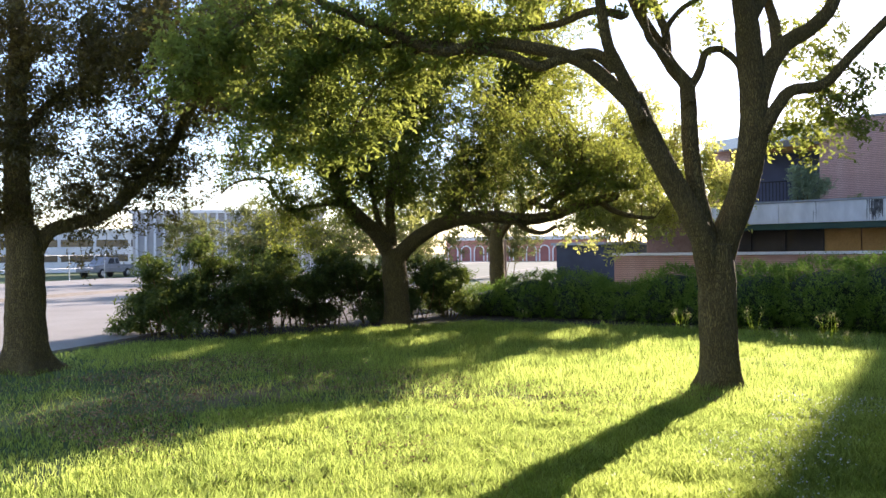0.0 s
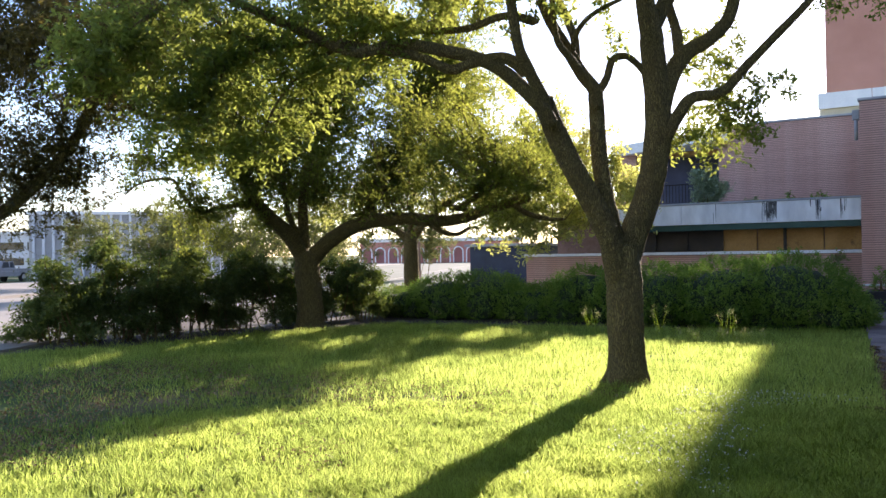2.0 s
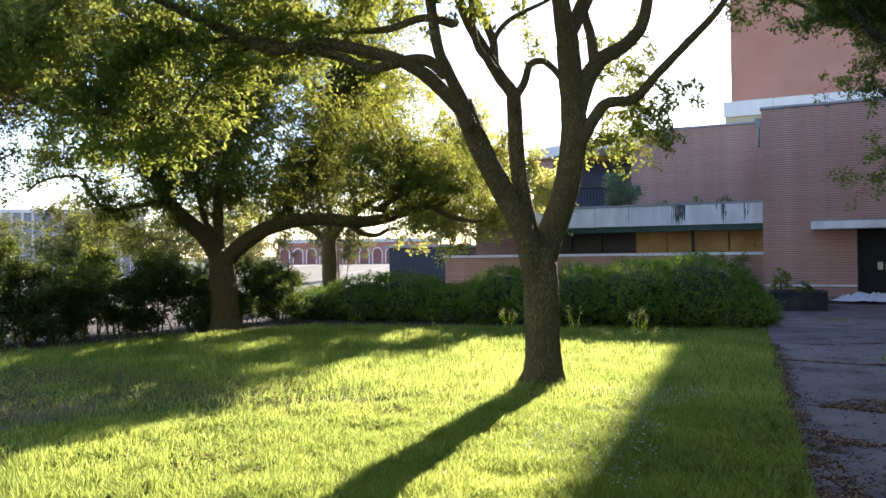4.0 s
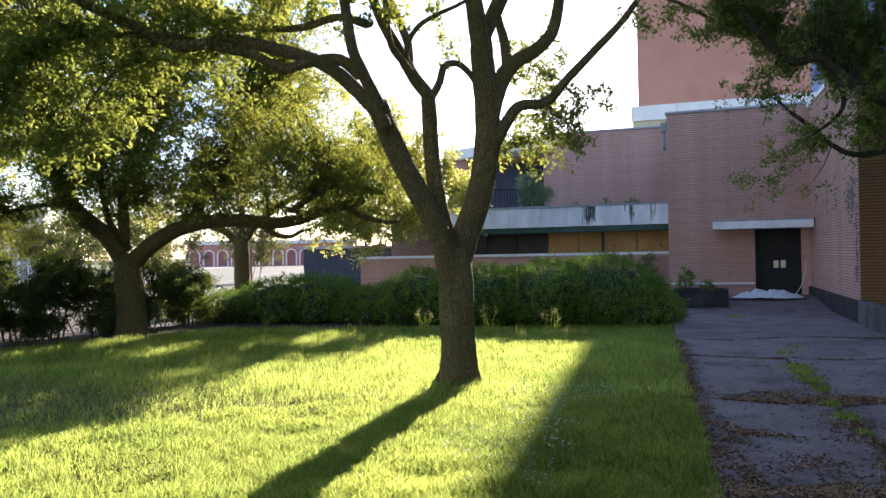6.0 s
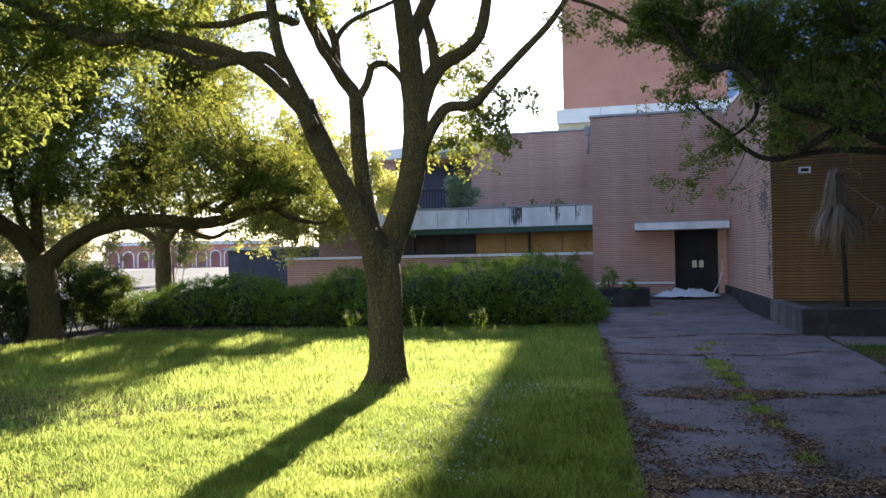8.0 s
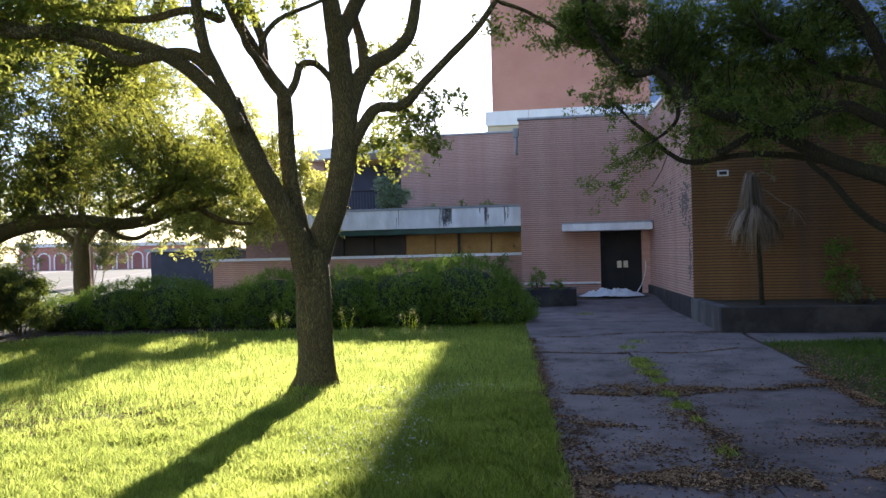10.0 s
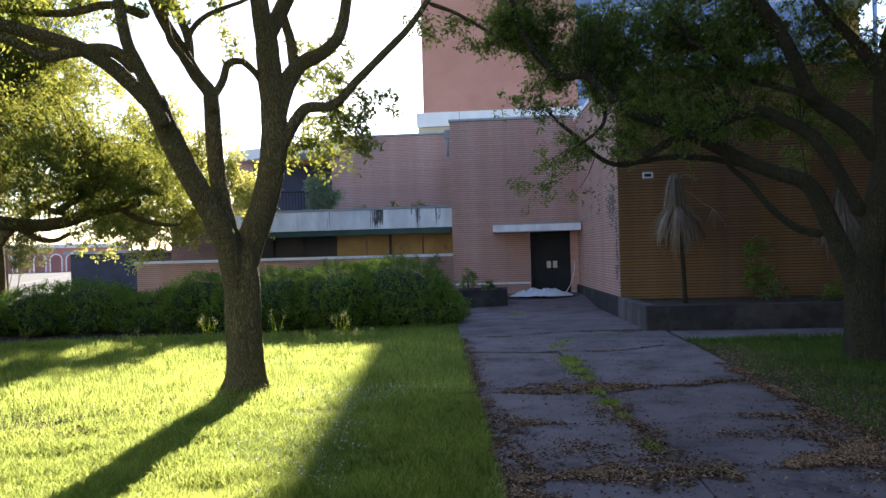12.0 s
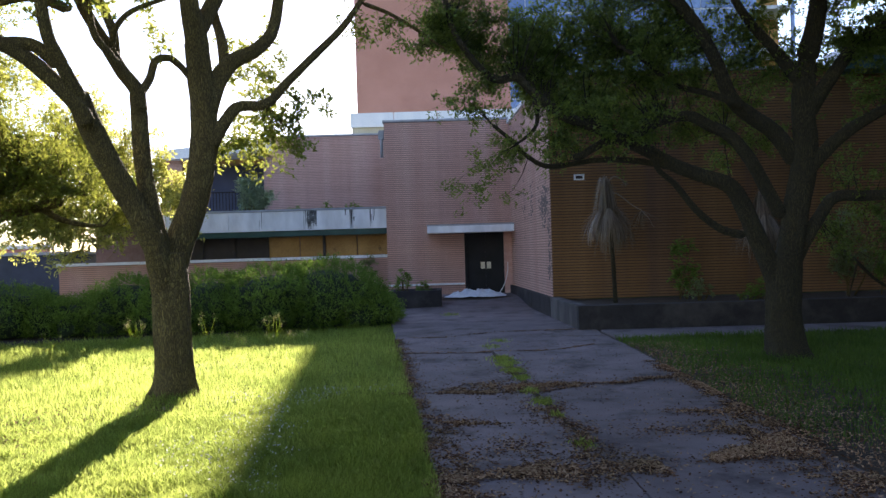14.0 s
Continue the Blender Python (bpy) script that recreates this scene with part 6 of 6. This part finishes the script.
verts, faces = tube(catmull([(1.75, 25.5, 0.23), (1.95, 25.65, 0.55), (2.08, 25.8, 0.95), (2.1, 25.92, 1.25)], 6), [0.012] * 19, 8)
mesh_of("pole", [tuple(v) for v in verts], faces, WHITE_PAINT, pole, smooth=True)


# ---- across the street ----
STEEL = surface("galvanised steel", (0.40, 0.41, 0.42), (0.58, 0.59, 0.60), 5.0, 0.45, metallic=0.6)
CAR_PAINT = surface("silver truck paint", (0.24, 0.24, 0.26), (0.32, 0.32, 0.34), 2.0, 0.3, 0.02)
TYRE = surface("tyre rubber", (0.012, 0.012, 0.012), (0.03, 0.03, 0.03), 5.0, 0.8)
CAR_GLASS = surface("dark car glass", (0.02, 0.025, 0.03), (0.04, 0.045, 0.05), 2.0, 0.1, 0.0)


def pickup(label, x, y, turn):
    truck = thing("pickup_truck", label, "truck", (x, y, 0.02), turn=turn)
    bm = bmesh.new()
    profile = [(-2.6, 0.45), (2.55, 0.45), (2.6, 0.75), (2.5, 1.0), (1.15, 1.08), (-2.6, 1.05)]
    for side in (-0.9, 0.9):
        ring = [bm.verts.new((px, side, pz)) for px, pz in profile]
        bm.faces.new(ring if side < 0 else ring[::-1])
    bm.verts.ensure_lookup_table()
    n = len(profile)
    for k in range(n):
        bm.faces.new((bm.verts[k], bm.verts[(k + 1) % n], bm.verts[n + (k + 1) % n], bm.verts[n + k]))
    bmesh.ops.recalc_face_normals(bm, faces=bm.faces)
    bmesh.ops.bevel(bm, geom=list(bm.edges), offset=0.05, segments=2, affect="EDGES")
    body = part("body", bm, CAR_PAINT, truck)
    bm = bmesh.new()
    low = [bm.verts.new(p) for p in ((-0.85, -0.86, 1.06), (1.2, -0.86, 1.06), (1.2, 0.86, 1.06), (-0.85, 0.86, 1.06))]
    high = [bm.verts.new(p) for p in ((-0.7, -0.72, 1.68), (0.45, -0.72, 1.68), (0.45, 0.72, 1.68), (-0.7, 0.72, 1.68))]
    bm.faces.new(high)
    for k in range(4):
        bm.faces.new((low[k], low[(k + 1) % 4], high[(k + 1) % 4], high[k]))
    bmesh.ops.bevel(bm, geom=[e for e in bm.edges if max(v.co.z for v in e.verts) > 1.5], offset=0.06, segments=2, affect="EDGES")
    cab = part("cab", bm, CAR_PAINT, truck)
    for side in (-1, 1):
        for x0, x1 in ((-0.62, -0.12), (-0.05, 0.62)):
            bm = bmesh.new()
            bm.faces.new([bm.verts.new(p) for p in ((x0, side * 0.845, 1.14), (x1 + (0.25 if x1 > 0.5 else 0), side * 0.845, 1.14), (x1 - 0.1, side * 0.755, 1.58), (x0, side * 0.755, 1.58))])
            part("window", bm, CAR_GLASS, cab)
        for wx in (-1.65, 1.65):
            bm = bmesh.new()
            bmesh.ops.create_cone(bm, cap_ends=True, segments=24, radius1=0.38, radius2=0.38, depth=0.24, matrix=pose(wx, side * 0.82, 0.37, 90))
            bmesh.ops.bevel(bm, geom=list(bm.edges), offset=0.03, segments=1, affect="EDGES")
            wheel = part("wheel", bm, TYRE, truck)
            bm = bmesh.new()
            bmesh.ops.create_cone(bm, cap_ends=True, segments=16, radius1=0.22, radius2=0.2, depth=0.03, matrix=pose(wx, side * 0.95, 0.37, 90))
            part("rim", bm, STEEL, wheel)
    return truck


street_turn = math.degrees(math.atan2(STREET_ALONG.y, STREET_ALONG.x))
pickup("silver pickup truck parked behind the fence across the street", -63.0, 34.5, street_turn + 180)

fence = thing("fence", "thin steel mesh fence with posts across the street", "fence")
for k in range(26):
    px, py = street(40.0, -30 + k * 4.0)
    bm = bmesh.new()
    bmesh.ops.create_cone(bm, cap_ends=True, segments=8, radius1=0.045, radius2=0.045, depth=1.9, matrix=pose(px, py, 0.95))
    part("post", bm, STEEL, fence)
for z in (0.9, 1.85):
    verts, faces = tube([Vector((*street(40.0, -30), z)), Vector((*street(40.0, 70), z))], [0.012, 0.012], 6)
    mesh_of("wire_rail", [tuple(v) for v in verts], faces, STEEL, fence)


def long_building(name, label, start, end, depth, z1, wall_mat, bands, band_mat, fins=0):
    a, b = Vector(start), Vector(end)
    length = (b - a).length
    turn = math.degrees(math.atan2(b.y - a.y, b.x - a.x))
    house = thing(name, label, "building", (a.x, a.y, 0.0), turn=turn)
    block("wall", 0, length, 0, depth, 0, z1, wall_mat, house)
    block("roof", -0.3, length + 0.3, -0.3, depth + 0.3, z1 + 0.002, z1 + 0.3, WHITE_PAINT, house, 0.03)
    for z_low, z_high in bands:
        count = max(2, int(length / 3.5))
        for k in range(count):
            block("window", 0.4 + k * (length - 0.8) / count, 0.4 + (k + 1) * (length - 0.8) / count - 0.35, -0.03, 0.05, z_low, z_high, band_mat, house)
    for k in range(fins):
        x = length * (k + 0.5) / fins
        block("fin", x - 0.10, x + 0.10, -0.3, -0.002, 0.0, z1, PALE_WALL, house, 0.02)
    return house


PALE_WALL = surface("pale painted wall", (0.62, 0.64, 0.68), (0.75, 0.76, 0.79), 0.4, 0.8)
GREY_WALL = surface("grey ribbed wall", (0.36, 0.35, 0.36), (0.48, 0.47, 0.47), 0.5, 0.8)
ARCH_SHADE = surface("arch opening shade", (0.30, 0.11, 0.10), (0.38, 0.16, 0.14), 0.7, 0.9)
RED_BRICK = surface("red arcade brick", (0.50, 0.20, 0.17), (0.60, 0.28, 0.24), 0.7, 0.9)
long_building("office_building", "low white building with dark window bands", (-100, 28), (-76, 62), 14, 4.6, PALE_WALL, ((1.2, 2.0), (2.9, 3.7)), CAR_GLASS)
long_building("ribbed_building", "grey building with upright white fins across the street", (-65.5, 38.4), (-54.9, 51.6), 12, 5.6, GREY_WALL, (), CAR_GLASS, 22)

# red arcade far beyond the lot
arcade = thing("arcade_building", "distant red brick arcade with pale arches", "building", (-92.0, 118.0, 0.0), turn=math.degrees(math.atan2(14, 22)))
block("wall", 0.0, 30.0, 0.0, 8.0, 0.0, 4.0, RED_BRICK, arcade)
block("roof", -0.5, 30.5, -0.5, 8.5, 4.002, 4.7, WHITE_PAINT, arcade, 0.05)
for k in range(12):
    cx = 1.3 + k * 2.45
    arc = [(math.cos(math.pi * a / 12), math.sin(math.pi * a / 12)) for a in range(13)]
    bm = bmesh.new()
    outer = [(cx + 1.0, 0.0)] + [(cx + 1.0 * c, 2.1 + 1.0 * z) for c, z in arc] + [(cx - 1.0, 0.0)]
    within = [(cx + 0.78, 0.0)] + [(cx + 0.78 * c, 2.1 + 0.78 * z) for c, z in arc] + [(cx - 0.78, 0.0)]
    rings = [[bm.verts.new((x, y, z)) for x, z in side] for side, y in ((outer, -0.15), (within, -0.15), (outer, 0.0), (within, 0.0))]
    for a in range(len(outer) - 1):
        bm.faces.new((rings[0][a], rings[0][a + 1], rings[1][a + 1], rings[1][a]))
        bm.faces.new((rings[2][a], rings[2][a + 1], rings[0][a + 1], rings[0][a]))
        bm.faces.new((rings[1][a], rings[1][a + 1], rings[3][a + 1], rings[3][a]))
    arch = part("arch", bm, WHITE_PAINT, arcade, "pale arch surround")
    # Flat darker panel stands for the shade within the arch opening.
    bm = bmesh.new()
    front, back = [bm.verts.new((x, -0.05, z)) for x, z in within], [bm.verts.new((x, -0.004, z)) for x, z in within]
    bm.faces.new(front)
    bm.faces.new(back[::-1])
    for a in range(len(within)):
        bm.faces.new((front[a], back[a], back[(a + 1) % len(within)], front[(a + 1) % len(within)]))
    part("recess", bm, ARCH_SHADE, arch)
for k, (x, y, w, h) in enumerate(((-36.2, 40.6, 0.9, 1.3), (-33.4, 41.7, 0.9, 1.3))):
    pier = thing("brick_pier", "orange brick gate pier with a pale cap", "pier", (x, y, 0.0), group="gate piers")
    block("shaft", -w / 2, w / 2, -w / 2, w / 2, 0.0, h, surface("orange brick", (0.45, 0.20, 0.10), (0.58, 0.30, 0.17), 2.0, 0.9), pier, 0.02)
    block("cap", -w / 2 - 0.06, w / 2 + 0.06, -w / 2 - 0.06, w / 2 + 0.06, h + 0.002, h + 0.12, WHITE_PAINT, pier, 0.02)
post = thing("wooden_post", "brown timber post at the edge of the lot", "post", (-24.4, 36.4, 0.0))
block("shaft", -0.14, 0.14, -0.14, 0.14, -0.02, 2.4, surface("brown timber", (0.20, 0.11, 0.07), (0.30, 0.18, 0.12), 4.0, 0.9), post, 0.02)
